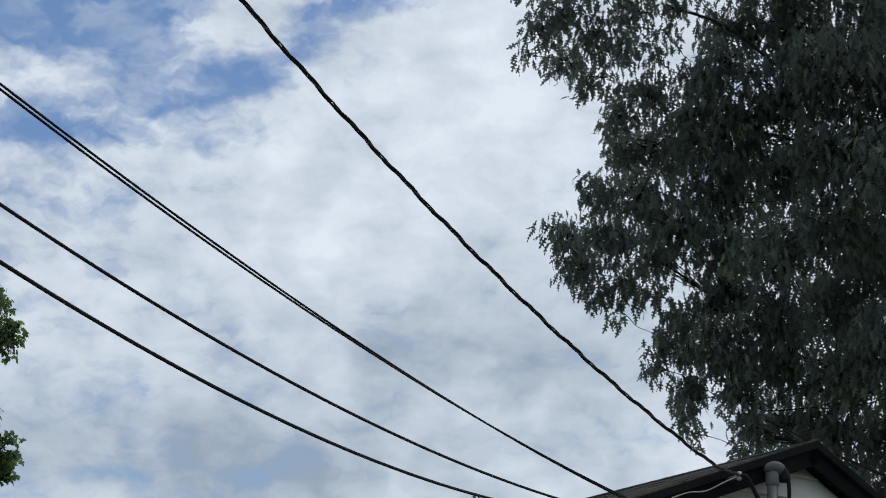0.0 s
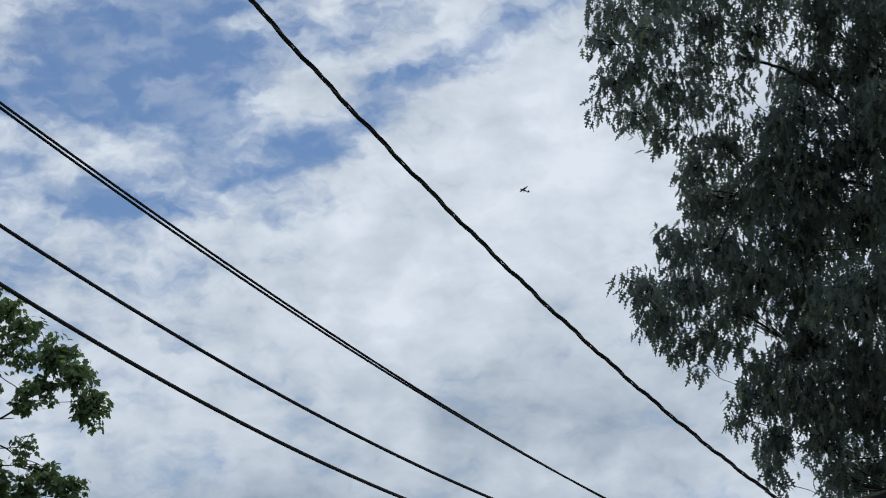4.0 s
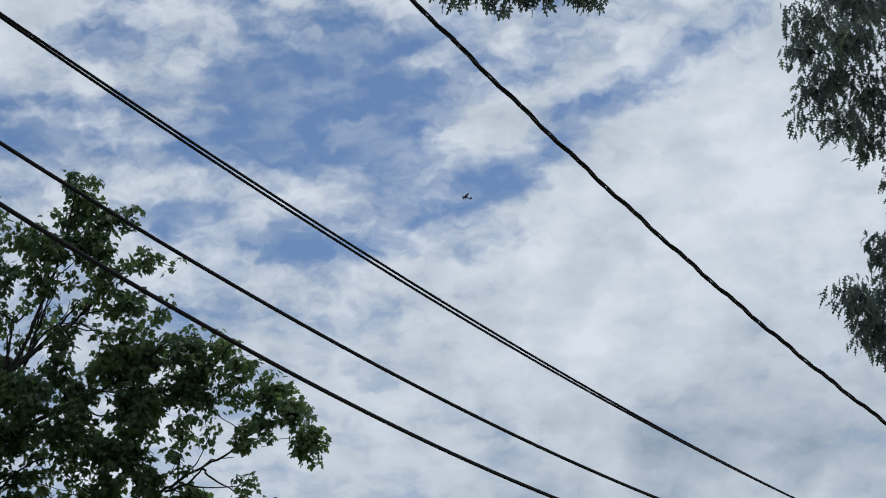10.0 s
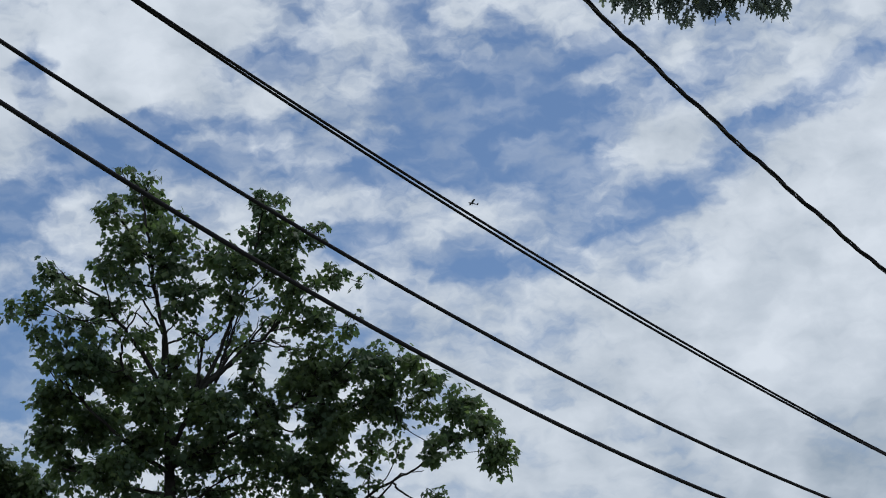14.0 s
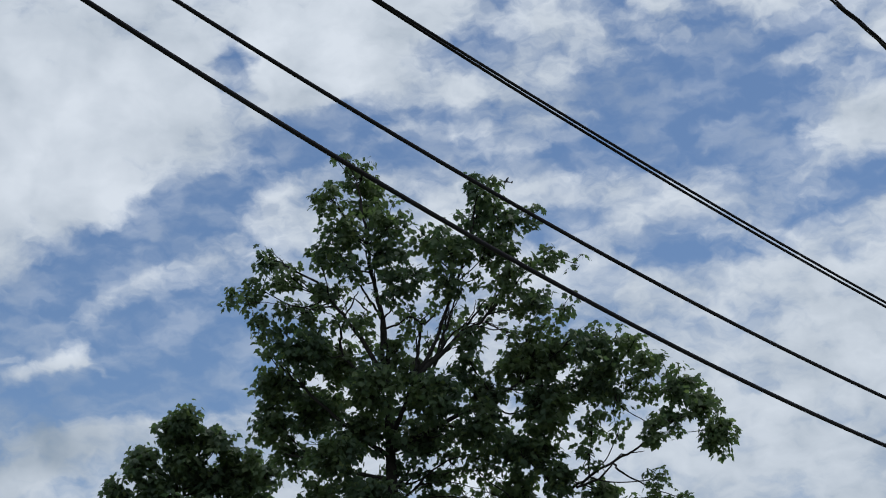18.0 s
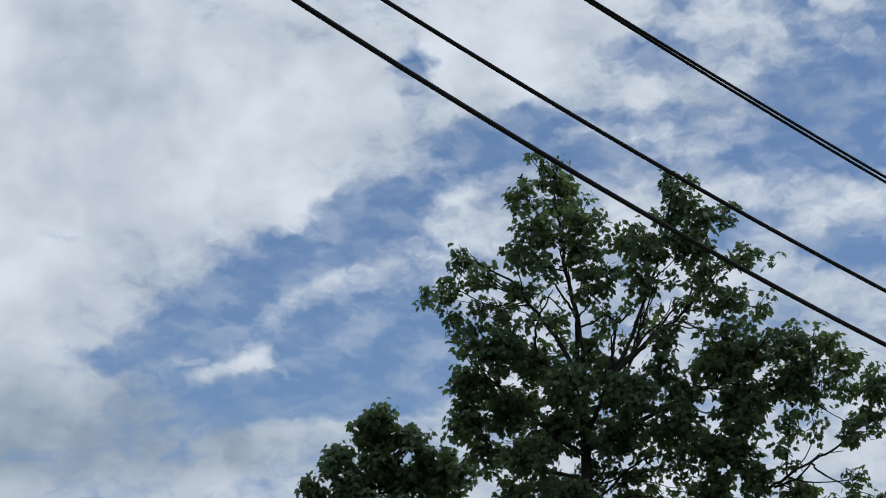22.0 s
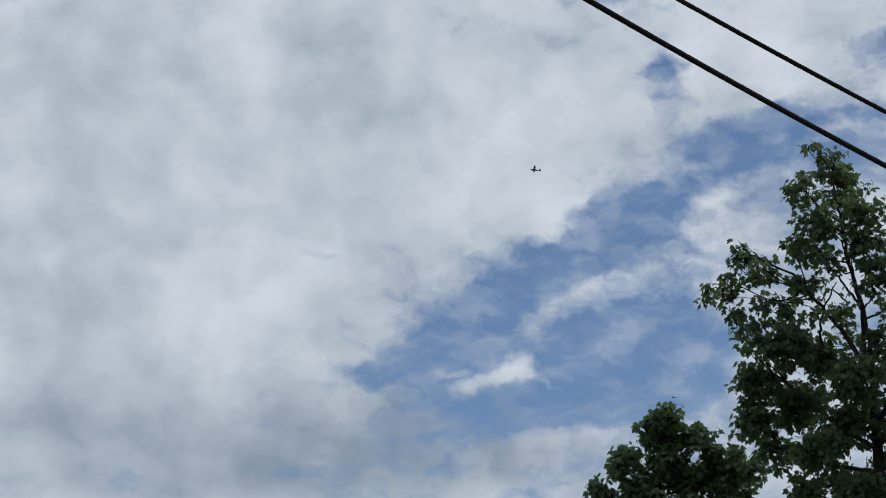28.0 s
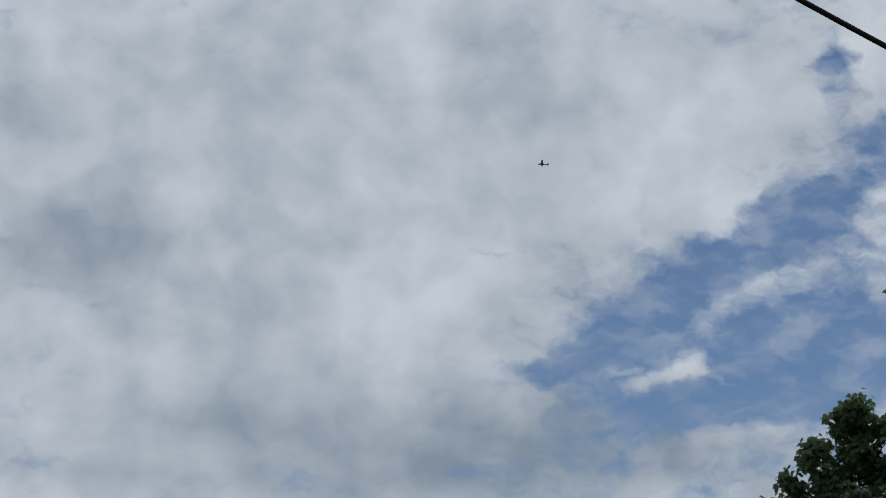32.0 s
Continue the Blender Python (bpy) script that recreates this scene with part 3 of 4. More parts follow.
def lines():
    w = tagged(new("service_drop"), "black twisted triplex service cable between pole and house", "cable", "overhead lines")
    path = span((2.330, 16.216, 4.444), (-2.248, 6.721, 6.163), 0.586, 0.356, 1.85, 620)
    path = to_pole(path, 11.0)
    end = HOUSE @ Vector((-0.71, -0.115, PEAK - 0.311))
    path = [end.lerp(path[0], k / 12) for k in range(12)] + path
    for k, (rad, off, phase) in enumerate(((0.0040, 0.0042, math.pi), (0.0050, 0.0074, -0.72), (0.0050, 0.0074, 0.72))):
        v, f = strand(path, rad, off, 0.42, phase, 7)
        mesh_object("conductor", v, f, black_rubber if k else bare_metal, w, True)
    w = tagged(new("telephone_drop"), "pair of black cables lashed side by side overhead", "cable", "overhead lines")
    path = span((1.769, 14.846, 4.222), (-2.872, 3.400, 4.717), 0.495, 0.305, 1.25, 200)
    path = from_wall(to_pole(path, 8.1), -1.25, PEAK - 0.95)
    for k in range(2):
        v, f = strand(path, 0.0043, 0.0063, 11.0, math.pi * k + 1.3, 8)
        mesh_object("conductor", v, f, black_rubber, w, True)
    for a, b, sag, s0, s1, z in (((1.845, 15.026, 4.740), (-2.481, 4.007, 4.148), 0.718, 0.332, 1.45, 8.3), ((1.857, 15.164, 5.372), (-1.937, 3.893, 3.583), 0.883, 0.387, 1.4, 7.2)):
        v, f = tube_data(from_wall(to_pole(span(a, b, sag, s0, s1, 160), z), -1.6 + 0.1 * z / 8, PEAK - 1.5 + 0.05 * z), [0.0054] * 177, 10)
        c = tagged(new("cable_drop"), "single black coaxial cable hanging overhead to the house", "cable", "overhead lines")
        mesh_object("conductor", v, f, black_rubber, c, True)


lines()


# ---- trees ----
def leaf_shape(outline):
    """A flat lobed blade folded a little along its rib: right-hand outline mirrored."""
    left = [(-x, y) for x, y in reversed(outline) if abs(x) > 1e-6]
    ring = outline + left
    return np.array([(x, y, 0.22 * abs(x) - 0.55 * x * x - 0.30 * y * abs(y)) for x, y in ring])


MAPLE_BLADE = leaf_shape([(0.0, -0.38), (0.014, -0.02), (0.17, -0.09), (0.35, 0.0), (0.28, 0.13), (0.42, 0.19), (0.51, 0.38), (0.38, 0.42), (0.30, 0.54), (0.17, 0.44), (0.20, 0.66), (0.10, 0.76), (0.0, 0.88)])
OAK_BLADE = leaf_shape([(0.8 * x, y) for x, y in [(0.0, -0.2), (0.014, 0.0), (0.10, 0.06), (0.20, 0.02), (0.10, 0.17), (0.07, 0.26), (0.25, 0.30), (0.36, 0.42), (0.18, 0.44), (0.07, 0.50), (0.26, 0.60), (0.30, 0.74), (0.14, 0.68), (0.07, 0.74), (0.12, 0.90), (0.0, 1.0)]])


def blades(name, blade, places, normals, tips, sizes, mat, parent, label=""):
    """All the leaves of a crown in one mesh."""
    n, k = len(places), len(blade)
    z = normals / np.linalg.norm(normals, axis=1)[:, None]
    y = tips - (tips * z).sum(1)[:, None] * z
    y /= np.linalg.norm(y, axis=1)[:, None] + 1e-9
    x = np.cross(y, z)
    v = places[:, None, :] + sizes[:, None, None] * (blade[None, :, 0:1] * x[:, None, :] + blade[None, :, 1:2] * y[:, None, :] + blade[None, :, 2:3] * z[:, None, :])
    me = bpy.data.meshes.new(name)
    me.vertices.add(n * k)
    me.vertices.foreach_set("co", v.reshape(-1).astype(np.float32))
    me.loops.add(n * k)
    me.loops.foreach_set("vertex_index", np.arange(n * k, dtype=np.int32))
    me.polygons.add(n)
    me.polygons.foreach_set("loop_start", np.arange(0, n * k, k, dtype=np.int32))
    me.update(calc_edges=True)
    me.materials.append(mat)
    ob = new(name, me)
    ob.parent = parent
    return tagged(ob, label, kind="stuff")


def tree(name, label, category, place, turn, trunk_path, trunk_radii, groups, blade, leaf_mat, seed, leaders=(), front=0, front_above=0.0, habit="umbrella", shelf=0.17, limb_girth=0.75):
    """groups: boughs (u, v, z, radius), leaf size, leaves per square metre of bough, droop of the tips, reach of a spray, points to fork from."""
    rng = np.random.default_rng(seed)
    t = tagged(new(name), label, category)
    t.matrix_world = Matrix.Translation(place) @ Matrix.Rotation(turn, 4, "Z")
    v, f = tube_data(smooth_path(trunk_path, 4), list(np.interp(np.linspace(0, len(trunk_radii) - 1, (len(trunk_radii) - 1) * 4 + 1), range(len(trunk_radii)), trunk_radii)), 14)
    mesh_object("trunk", v, f, bark, t, True)
    spine = smooth_path(trunk_path, 8)
    spine_r = list(np.interp(np.linspace(0, len(trunk_radii) - 1, len(spine)), range(len(trunk_radii)), trunk_radii))
    P, N, T, S, twigs = [], [], [], [], []
    for pts, r0 in leaders:
        path = smooth_path(pts, 6)
        path = [p + Vector(rng.normal(0, 0.006 + 0.1 * r0, 3)) for p in path]
        rad = list(np.linspace(r0, r0 * 0.25, len(path)))
        lv, lf = tube_data(path, rad, 8)
        mesh_object("limb", lv, lf, bark, t, True)
        if r0 > 0.018:                 # thin side twigs carry no further limbs
            spine += path
            spine_r += rad
    for boughs, leaf, density, droop, reach, via in groups:
        grown = []                     # limb points laid so far, so that later limbs fork from them
        order = sorted(boughs, key=lambda b: (Vector(b[:3]) - spine[len(spine) // 2]).length)
        for bu, bv, bz, br in order:
            c = Vector((bu, bv, bz))
            best = None
            for q, r in (via or list(zip(spine, spine_r))) + grown:
                if q.z > c.z + 0.1 and not via:
                    continue
                cost = (c - q).length + 0.35 * abs(0.75 * math.hypot(c.x - q.x, c.y - q.y) - (c.z - q.z)) + (0.0 if r > 0.02 else 0.6)
                if best is None or cost < best[0]:
                    best = (cost, q, r)
            if best is None:
                best = (0, spine[0], spine_r[0])
            q, r0 = best[1], best[2]
            L = (c - q).length
            r_start = limb_girth * min(r0 * 0.75, 0.012 + 0.016 * L + 0.02 * br)
            mid = q.lerp(c, 0.5) + Vector(rng.normal(0, 0.05 * L, 3)) + Vector((0, 0, -0.06 * L))
            path = smooth_path([q, q.lerp(mid, 0.55) + Vector(rng.normal(0, 0.03 * L, 3)), mid, mid.lerp(c, 0.6) + Vector(rng.normal(0, 0.03 * L, 3)), c], 3)
            rad = list(np.linspace(r_start, max(0.006, r_start * 0.3), len(path)))
            lv, lf = tube_data(path, rad, 6)
            if L > 0.35:
                mesh_object("limb", lv, lf, twig_bark, t, True)
            else:
                twigs.append((lv, lf))
            grown += list(zip(path[3:], rad[3:]))
            # leaf sprays inside the bough
            n = max(7, int(density * br * br))
            per = 8
            for _ in range(max(2, n // per)):
                d = rng.normal(0, 1, 3)
                d /= np.linalg.norm(d)
                d[2] *= 0.8
                e = np.array(c) + d * br * ((0.12 + 0.78 * rng.random() ** 0.55) if habit == "umbrella" else (0.15 + 0.80 * rng.random() ** 0.55))
                if habit == "umbrella":            # maple twigs end in level shelves one above another
                    e[2] = c.z + (round((e[2] - c.z) / shelf + 0.5) - 0.5) * shelf + rng.normal(0, 0.055)
                e = Vector(e)
                k = path[rng.integers(len(path) - 4, len(path))]
                m1 = k.lerp(e, 0.55) + Vector(rng.normal(0, 0.06 * br, 3)) + Vector((0, 0, 0.05 * br))
                if (e - k).length < 0.9:
                    twigs.append(tube_data([k, m1, e], [0.006, 0.0045, 0.003], 4, False))
                turn_ = rng.uniform(0, 6.28)
                for j in range(per):
                    w = turn_ + 2.4 * j + rng.normal(0, 0.3)
                    ray = np.array((math.cos(w), math.sin(w), 0.0))
                    if habit == "umbrella":        # blades ring the twig's end, tips bent outwards and down
                        far_ = reach * rng.uniform(0.25, 1.35)
                        P.append(np.array(e) + ray * far_ + np.array((0, 0, rng.normal(0, 0.45 * reach) - 0.25 * far_)))
                        T.append(ray + 0.5 * d * np.array((1, 1, 0.2)) + np.array((0, 0, -droop * rng.uniform(0.2, 1.4))))
                        N.append(np.array((0, 0, 0.75)) + 0.6 * ray + rng.normal(0, 0.5, 3))
                    else:                          # blades hang from the twig like fingers
                        P.append(np.array(e) + np.clip(rng.normal(0, 1, 3), -1.5, 1.5) * reach * np.array((0.85, 0.85, 1.15)))
                        T.append(0.42 * ray + 0.25 * d + np.array((0, 0, -droop * rng.uniform(0.55, 1.1))))
                        N.append(np.array((math.cos(w + 1.2), math.sin(w + 1.2), 0.3)) + rng.normal(0, 0.45, 3))
                    S.append(leaf * rng.uniform(0.7, 1.2))
    tv, tf = join_data(twigs)
    mesh_object("twig", tv, tf, twig_bark, t, False)["kind"] = "stuff"
    P, N, T, S = np.array(P), np.array(N), np.array(T), np.array(S)
    eye = np.array(t.matrix_world.inverted() @ Vector((0, 0, 1.7)))
    near = np.argsort(np.linalg.norm(P - eye, axis=1) + 100 * (P[:, 2] < front_above))
    first, rest = near[:front], near[front:]
    crown = blades("crown", blade, P[rest], N[rest], T[rest], S[rest], leaf_mat, t)
    if front:
        me = bpy.data.meshes.new("leaf")
        me.from_pydata([tuple(p) for p in blade], [], [tuple(range(len(blade)))])
        me.materials.append(leaf_mat)
        for i in first:
            z = Vector(N[i]).normalized()
            y = (Vector(T[i]) - z * Vector(T[i]).dot(z)).normalized()
            x = y.cross(z)
            leaf_ob = new("leaf", me)
            leaf_ob.parent = crown
            leaf_ob.matrix_basis = Matrix.Translation(P[i]) @ Matrix((x, y, z)).transposed().to_4x4() @ Matrix.Scale(S[i], 4)
    return t


maple_boughs, maple_mid, maple_low, young_boughs, oak_boughs, oak_inner, oak_overhang, far_boughs, distant_boughs = [], [], [], [], [], [], [], [], []
maple_stems = []                       # rising stems and side branches: path, radius
maple_stems += [
    ([(-0.03, -0.28, 10.72), (-0.04, -0.37, 11.04), (-0.06, -0.60, 11.81), (-0.25, -0.85, 12.58), (-0.39, -1.12, 13.34), (-0.50, -1.36, 13.95)], 0.046),
    ([(-0.02, -0.18, 10.35), (0.11, -0.28, 10.73), (0.38, -0.46, 11.33), (0.64, -0.61, 11.81), (0.86, -0.81, 12.42), (1.09, -1.06, 13.11), (1.22, -1.30, 13.75)], 0.042),
    ([(0.38, -0.45, 11.31), (0.86, -0.59, 11.73), (1.35, -0.73, 12.11), (1.87, -0.97, 12.76)], 0.040),
    ([(-0.04, -0.39, 11.12), (-0.43, -0.60, 11.81), (-0.75, -0.73, 12.19), (-1.07, -0.87, 12.57), (-1.56, -0.96, 12.79)], 0.040),
]
maple_stems += [
    ([(0.01, 0.33, 8.10), (0.71, 0.26, 8.41), (1.35, 0.16, 8.83), (1.91, 0.03, 9.29), (2.55, -0.12, 9.74), (3.03, -0.24, 10.04), (3.51, -0.36, 10.30), (3.94, -0.50, 10.66)], 0.040),
    ([(3.15, -0.26, 10.06), (3.36, -0.24, 9.90), (3.66, -0.23, 9.74), (4.06, -0.24, 9.59)], 0.018),
    ([(2.63, -0.14, 9.76), (2.95, -0.19, 9.88), (3.27, -0.30, 10.19), (3.59, -0.35, 10.22)], 0.020),
    ([(-0.02, -0.14, 10.19), (-0.58, -0.25, 10.58), (-1.23, -0.41, 11.11), (-1.63, -0.54, 11.49)], 0.040),
]
maple_stems += [
    ([(-0.00, -0.16, 10.27), (0.87, -0.30, 10.73), (1.67, -0.43, 11.11), (2.47, -0.60, 11.48)], 0.044),
    ([(-0.02, -0.06, 9.88), (-0.74, -0.11, 10.03), (-1.54, -0.19, 10.26)], 0.040),
    ([(-0.03, -0.31, 10.81), (-0.34, -0.44, 11.26), (-0.68, -0.54, 11.58), (-0.70, -0.66, 11.96), (-0.57, -0.75, 12.27), (-0.49, -0.81, 12.44)], 0.030),
    ([(-0.70, -0.65, 11.92), (-0.83, -0.71, 12.11), (-1.07, -0.75, 12.23)], 0.014),
]
maple_stems += [
    ([(0.34, -0.45, 11.31), (0.40, -0.59, 11.77), (0.42, -0.67, 12.00), (0.26, -0.70, 12.12)], 0.025),
    ([(0.42, -0.66, 11.99), (0.58, -0.70, 12.10), (0.64, -0.74, 12.23)], 0.018),
    ([(0.45, -0.49, 11.43), (0.69, -0.56, 11.64), (0.74, -0.61, 11.81), (0.86, -0.75, 12.23), (0.98, -0.87, 12.58)], 0.028),
    ([(0.78, -0.56, 11.64), (1.11, -0.67, 11.96), (1.43, -0.71, 12.05)], 0.028),
]
maple_stems += [
    ([(0.86, -0.59, 11.73), (1.15, -0.71, 12.10), (1.35, -0.80, 12.34)], 0.025),
    ([(1.35, -0.70, 12.02), (1.63, -0.67, 11.90), (1.87, -0.67, 11.86)], 0.014),
    ([(0.06, 0.03, 9.49), (0.54, -0.08, 9.96), (0.87, -0.15, 10.17), (1.41, -0.19, 10.26)], 0.020),
    ([(0.34, -0.04, 9.79), (0.79, -0.07, 9.86), (1.27, -0.05, 9.75)], 0.014),
]
maple_stems += [
    ([(0.06, -0.02, 9.73), (0.38, -0.13, 10.15), (0.79, -0.19, 10.34)], 0.016),
    ([(0.54, -0.08, 9.96), (1.03, -0.10, 9.99), (1.51, -0.14, 10.04)], 0.012),
    ([(0.06, 0.03, 9.49), (0.67, -0.01, 9.65), (1.27, -0.02, 9.61)], 0.016),
    ([(-0.10, -0.37, 11.16), (-0.13, -0.53, 11.70), (-0.16, -0.67, 12.15), (-0.29, -0.85, 12.68), (-0.39, -0.97, 13.02)], 0.034),
]
maple_stems += [
    ([(-0.14, -0.66, 12.10), (-0.34, -0.75, 12.39), (-0.55, -0.86, 12.68), (-0.78, -0.98, 13.02)], 0.022),
    ([(-0.16, -0.67, 12.15), (-0.23, -0.80, 12.54), (-0.26, -0.92, 12.88)], 0.020),
    ([(-0.34, -0.69, 12.19), (-0.57, -0.75, 12.36), (-0.74, -0.69, 12.16), (-0.90, -0.65, 12.03)], 0.013),
    ([(0.17, -0.32, 10.86), (0.52, -0.40, 11.24), (0.65, -0.52, 11.63), (0.79, -0.64, 12.03), (0.96, -0.76, 12.37)], 0.030),
]
maple_stems += [
    ([(0.17, -0.32, 10.86), (0.55, -0.42, 11.31), (0.72, -0.54, 11.70), (1.00, -0.63, 11.98), (1.29, -0.67, 12.06)], 0.024),
    ([(0.17, -0.32, 10.86), (0.38, -0.43, 11.36), (0.36, -0.54, 11.71), (0.42, -0.64, 12.04), (0.60, -0.70, 12.22)], 0.022),
    ([(0.70, -0.53, 11.68), (0.78, -0.66, 12.08), (0.85, -0.77, 12.40)], 0.020),
    ([(1.29, -0.67, 12.06), (1.47, -0.66, 12.01), (1.64, -0.63, 11.89), (1.84, -0.63, 11.84)], 0.010),
]
maple_stems += [
    ([(0.42, -0.64, 12.04), (0.29, -0.68, 12.15), (0.22, -0.71, 12.27)], 0.012),
    ([(0.96, -0.76, 12.37), (1.01, -0.84, 12.59), (0.98, -0.90, 12.78)], 0.014),
    ([(-0.29, -0.85, 12.68), (-0.23, -0.92, 12.88), (-0.07, -0.99, 13.08)], 0.014),
    ([(-0.55, -0.86, 12.68), (-0.70, -0.84, 12.63), (-0.82, -0.79, 12.48)], 0.010),
]
maple_stems += [
    ([(1.00, -0.63, 11.98), (1.15, -0.69, 12.15), (1.21, -0.76, 12.34)], 0.014),
]
maple_boughs += [
    (-0.82, -1.48, 14.25, 0.11), (-0.44, -0.93, 14.12, 0.34), (-0.87, -1.57, 13.58, 0.30), (-0.31, -0.80, 13.70, 0.33),
    (-0.65, -1.29, 13.19, 0.36), (-0.03, -1.21, 13.35, 0.36), (-0.84, -0.68, 13.02, 0.33), (-0.11, -1.09, 12.92, 0.40),
    (1.22, -1.30, 13.86, 0.24), (1.43, -1.58, 13.95, 0.13), (1.21, -0.93, 13.54, 0.37), (1.71, -1.17, 13.45, 0.28),
    (2.02, -1.33, 13.46, 0.18), (0.54, -0.76, 13.25, 0.37), (0.85, -1.22, 12.96, 0.36), (1.42, -1.10, 13.01, 0.44),
    (0.21, -1.25, 12.53, 0.36), (0.78, -0.95, 12.55, 0.32), (1.65, -1.22, 12.54, 0.36), (2.26, -1.19, 12.79, 0.24),
]
maple_boughs += [
    (2.65, -0.96, 12.84, 0.11), (1.98, -1.06, 12.26, 0.36), (2.47, -0.83, 12.21, 0.18), (-1.73, -0.64, 12.97, 0.26),
    (-2.27, -0.69, 12.49, 0.15), (-1.96, -0.73, 12.51, 0.23), (-1.44, -0.88, 12.65, 0.21), (-1.90, -0.85, 11.94, 0.21),
    (-1.62, -0.85, 11.75, 0.21), (-1.29, -0.39, 12.26, 0.26), (-0.99, -0.81, 12.42, 0.18), (-1.21, -1.02, 11.51, 0.40),
    (-1.63, -0.31, 11.22, 0.41), (-0.75, -0.20, 11.60, 0.41), (-1.65, -0.19, 10.69, 0.36), (-1.08, 0.22, 11.02, 0.48),
    (-0.26, -1.00, 11.02, 0.44), (0.06, -0.54, 11.66, 0.20), (-0.42, -0.28, 10.50, 0.43), (0.61, -0.98, 10.87, 0.48),
]
maple_boughs += [
    (0.53, -0.08, 10.58, 0.39), (-1.46, 0.07, 10.33, 0.26), (1.35, -0.34, 11.14, 0.31), (1.26, -0.56, 10.57, 0.40),
    (1.72, 0.08, 10.42, 0.31), (1.99, -0.55, 11.49, 0.40), (2.15, -0.38, 10.88, 0.52), (2.37, -0.43, 11.70, 0.28),
    (2.81, -0.95, 11.63, 0.26), (2.98, -0.66, 11.95, 0.13), (2.89, -0.32, 11.23, 0.41), (3.43, -0.60, 11.72, 0.18),
    (3.56, -0.85, 11.37, 0.19), (4.10, -0.38, 11.17, 0.31), (4.36, -0.91, 10.78, 0.28), (4.58, -0.89, 10.37, 0.29),
    (4.02, -0.22, 10.74, 0.20), (3.70, -0.32, 11.10, 0.13), (2.86, -0.10, 10.68, 0.15), (2.11, -0.24, 10.21, 0.36),
]
maple_boughs += [
    (1.10, -0.75, 11.77, 0.21), (-0.80, -0.79, 10.06, 0.44), (-0.36, 0.14, 9.78, 0.41), (0.63, 0.15, 9.60, 0.23),
    (1.81, 0.25, 9.83, 0.34), (2.38, -0.33, 9.82, 0.29), (3.74, -0.38, 9.82, 0.14), (4.08, -0.15, 9.55, 0.19),
    (-1.05, 0.21, 9.80, 0.29), (1.68, -0.27, 11.50, 0.20), (1.02, -0.71, 11.32, 0.22), (1.91, -0.66, 11.80, 0.16),
    (0.30, -0.20, 11.47, 0.24), (3.11, -0.69, 11.45, 0.21), (3.42, -0.47, 11.18, 0.10), (3.66, -0.75, 10.43, 0.21),
    (3.00, 0.10, 9.72, 0.31), (3.39, -0.02, 9.41, 0.31), (3.87, -0.01, 9.34, 0.23), (2.96, -0.50, 9.02, 0.40),
]
maple_boughs += [
    (3.65, 0.08, 9.02, 0.36), (4.43, -0.31, 9.25, 0.29), (4.74, -0.36, 8.88, 0.22), (4.37, -0.51, 8.72, 0.35),
    (4.78, 0.02, 8.69, 0.28), (0.06, -0.72, 9.32, 0.34), (0.34, -0.80, 8.86, 0.40), (-0.34, -0.78, 9.52, 0.32), (-0.12, -0.75, 8.74, 0.38),
]
maple_mid += [
    (-0.76, -0.54, 12.51, 0.26), (-0.42, -0.86, 12.07, 0.26), (0.26, -0.62, 12.15, 0.27), (0.79, -0.49, 12.19, 0.28),
    (1.35, -0.61, 12.28, 0.26), (0.50, -0.37, 11.84, 0.20), (-1.08, -0.39, 11.96, 0.24), (-0.31, -0.31, 11.82, 0.23),
    (1.10, -0.79, 11.42, 0.19), (2.55, -0.73, 11.78, 0.21), (2.15, -0.73, 11.95, 0.24), (0.06, -1.07, 12.25, 0.24),
    (-0.50, -1.24, 12.61, 0.24), (3.18, -0.22, 10.92, 0.18), (3.38, -0.38, 11.38, 0.18), (2.49, -0.26, 11.08, 0.24),
    (2.78, -0.40, 10.21, 0.24), (3.22, -0.30, 10.48, 0.19), (0.38, -0.32, 10.23, 0.27), (0.87, 0.05, 10.14, 0.26),
]
maple_mid += [
    (1.26, -0.30, 10.13, 0.22), (0.19, 0.16, 9.94, 0.28), (0.92, 0.31, 9.87, 0.26), (1.38, 0.25, 9.78, 0.21),
    (0.55, 0.16, 9.98, 0.21), (-0.02, 0.04, 10.82, 0.28), (0.10, 0.04, 10.15, 0.26), (0.06, -0.36, 11.13, 0.21),
    (1.04, 0.17, 10.56, 0.33), (0.22, -0.45, 10.28, 0.22), (1.50, -0.27, 10.24, 0.21),
]
maple_low += [
    (-0.72, -0.37, 8.91, 0.72), (0.54, -0.30, 8.77, 0.80), (1.70, 0.76, 9.17, 0.74), (2.72, -0.74, 8.83, 0.63),
    (-1.70, 0.34, 8.91, 0.73), (0.07, 1.03, 8.23, 1.07), (1.62, -0.58, 7.84, 0.94), (-1.31, -0.92, 7.70, 0.93),
    (3.36, -0.34, 8.12, 0.72),
]
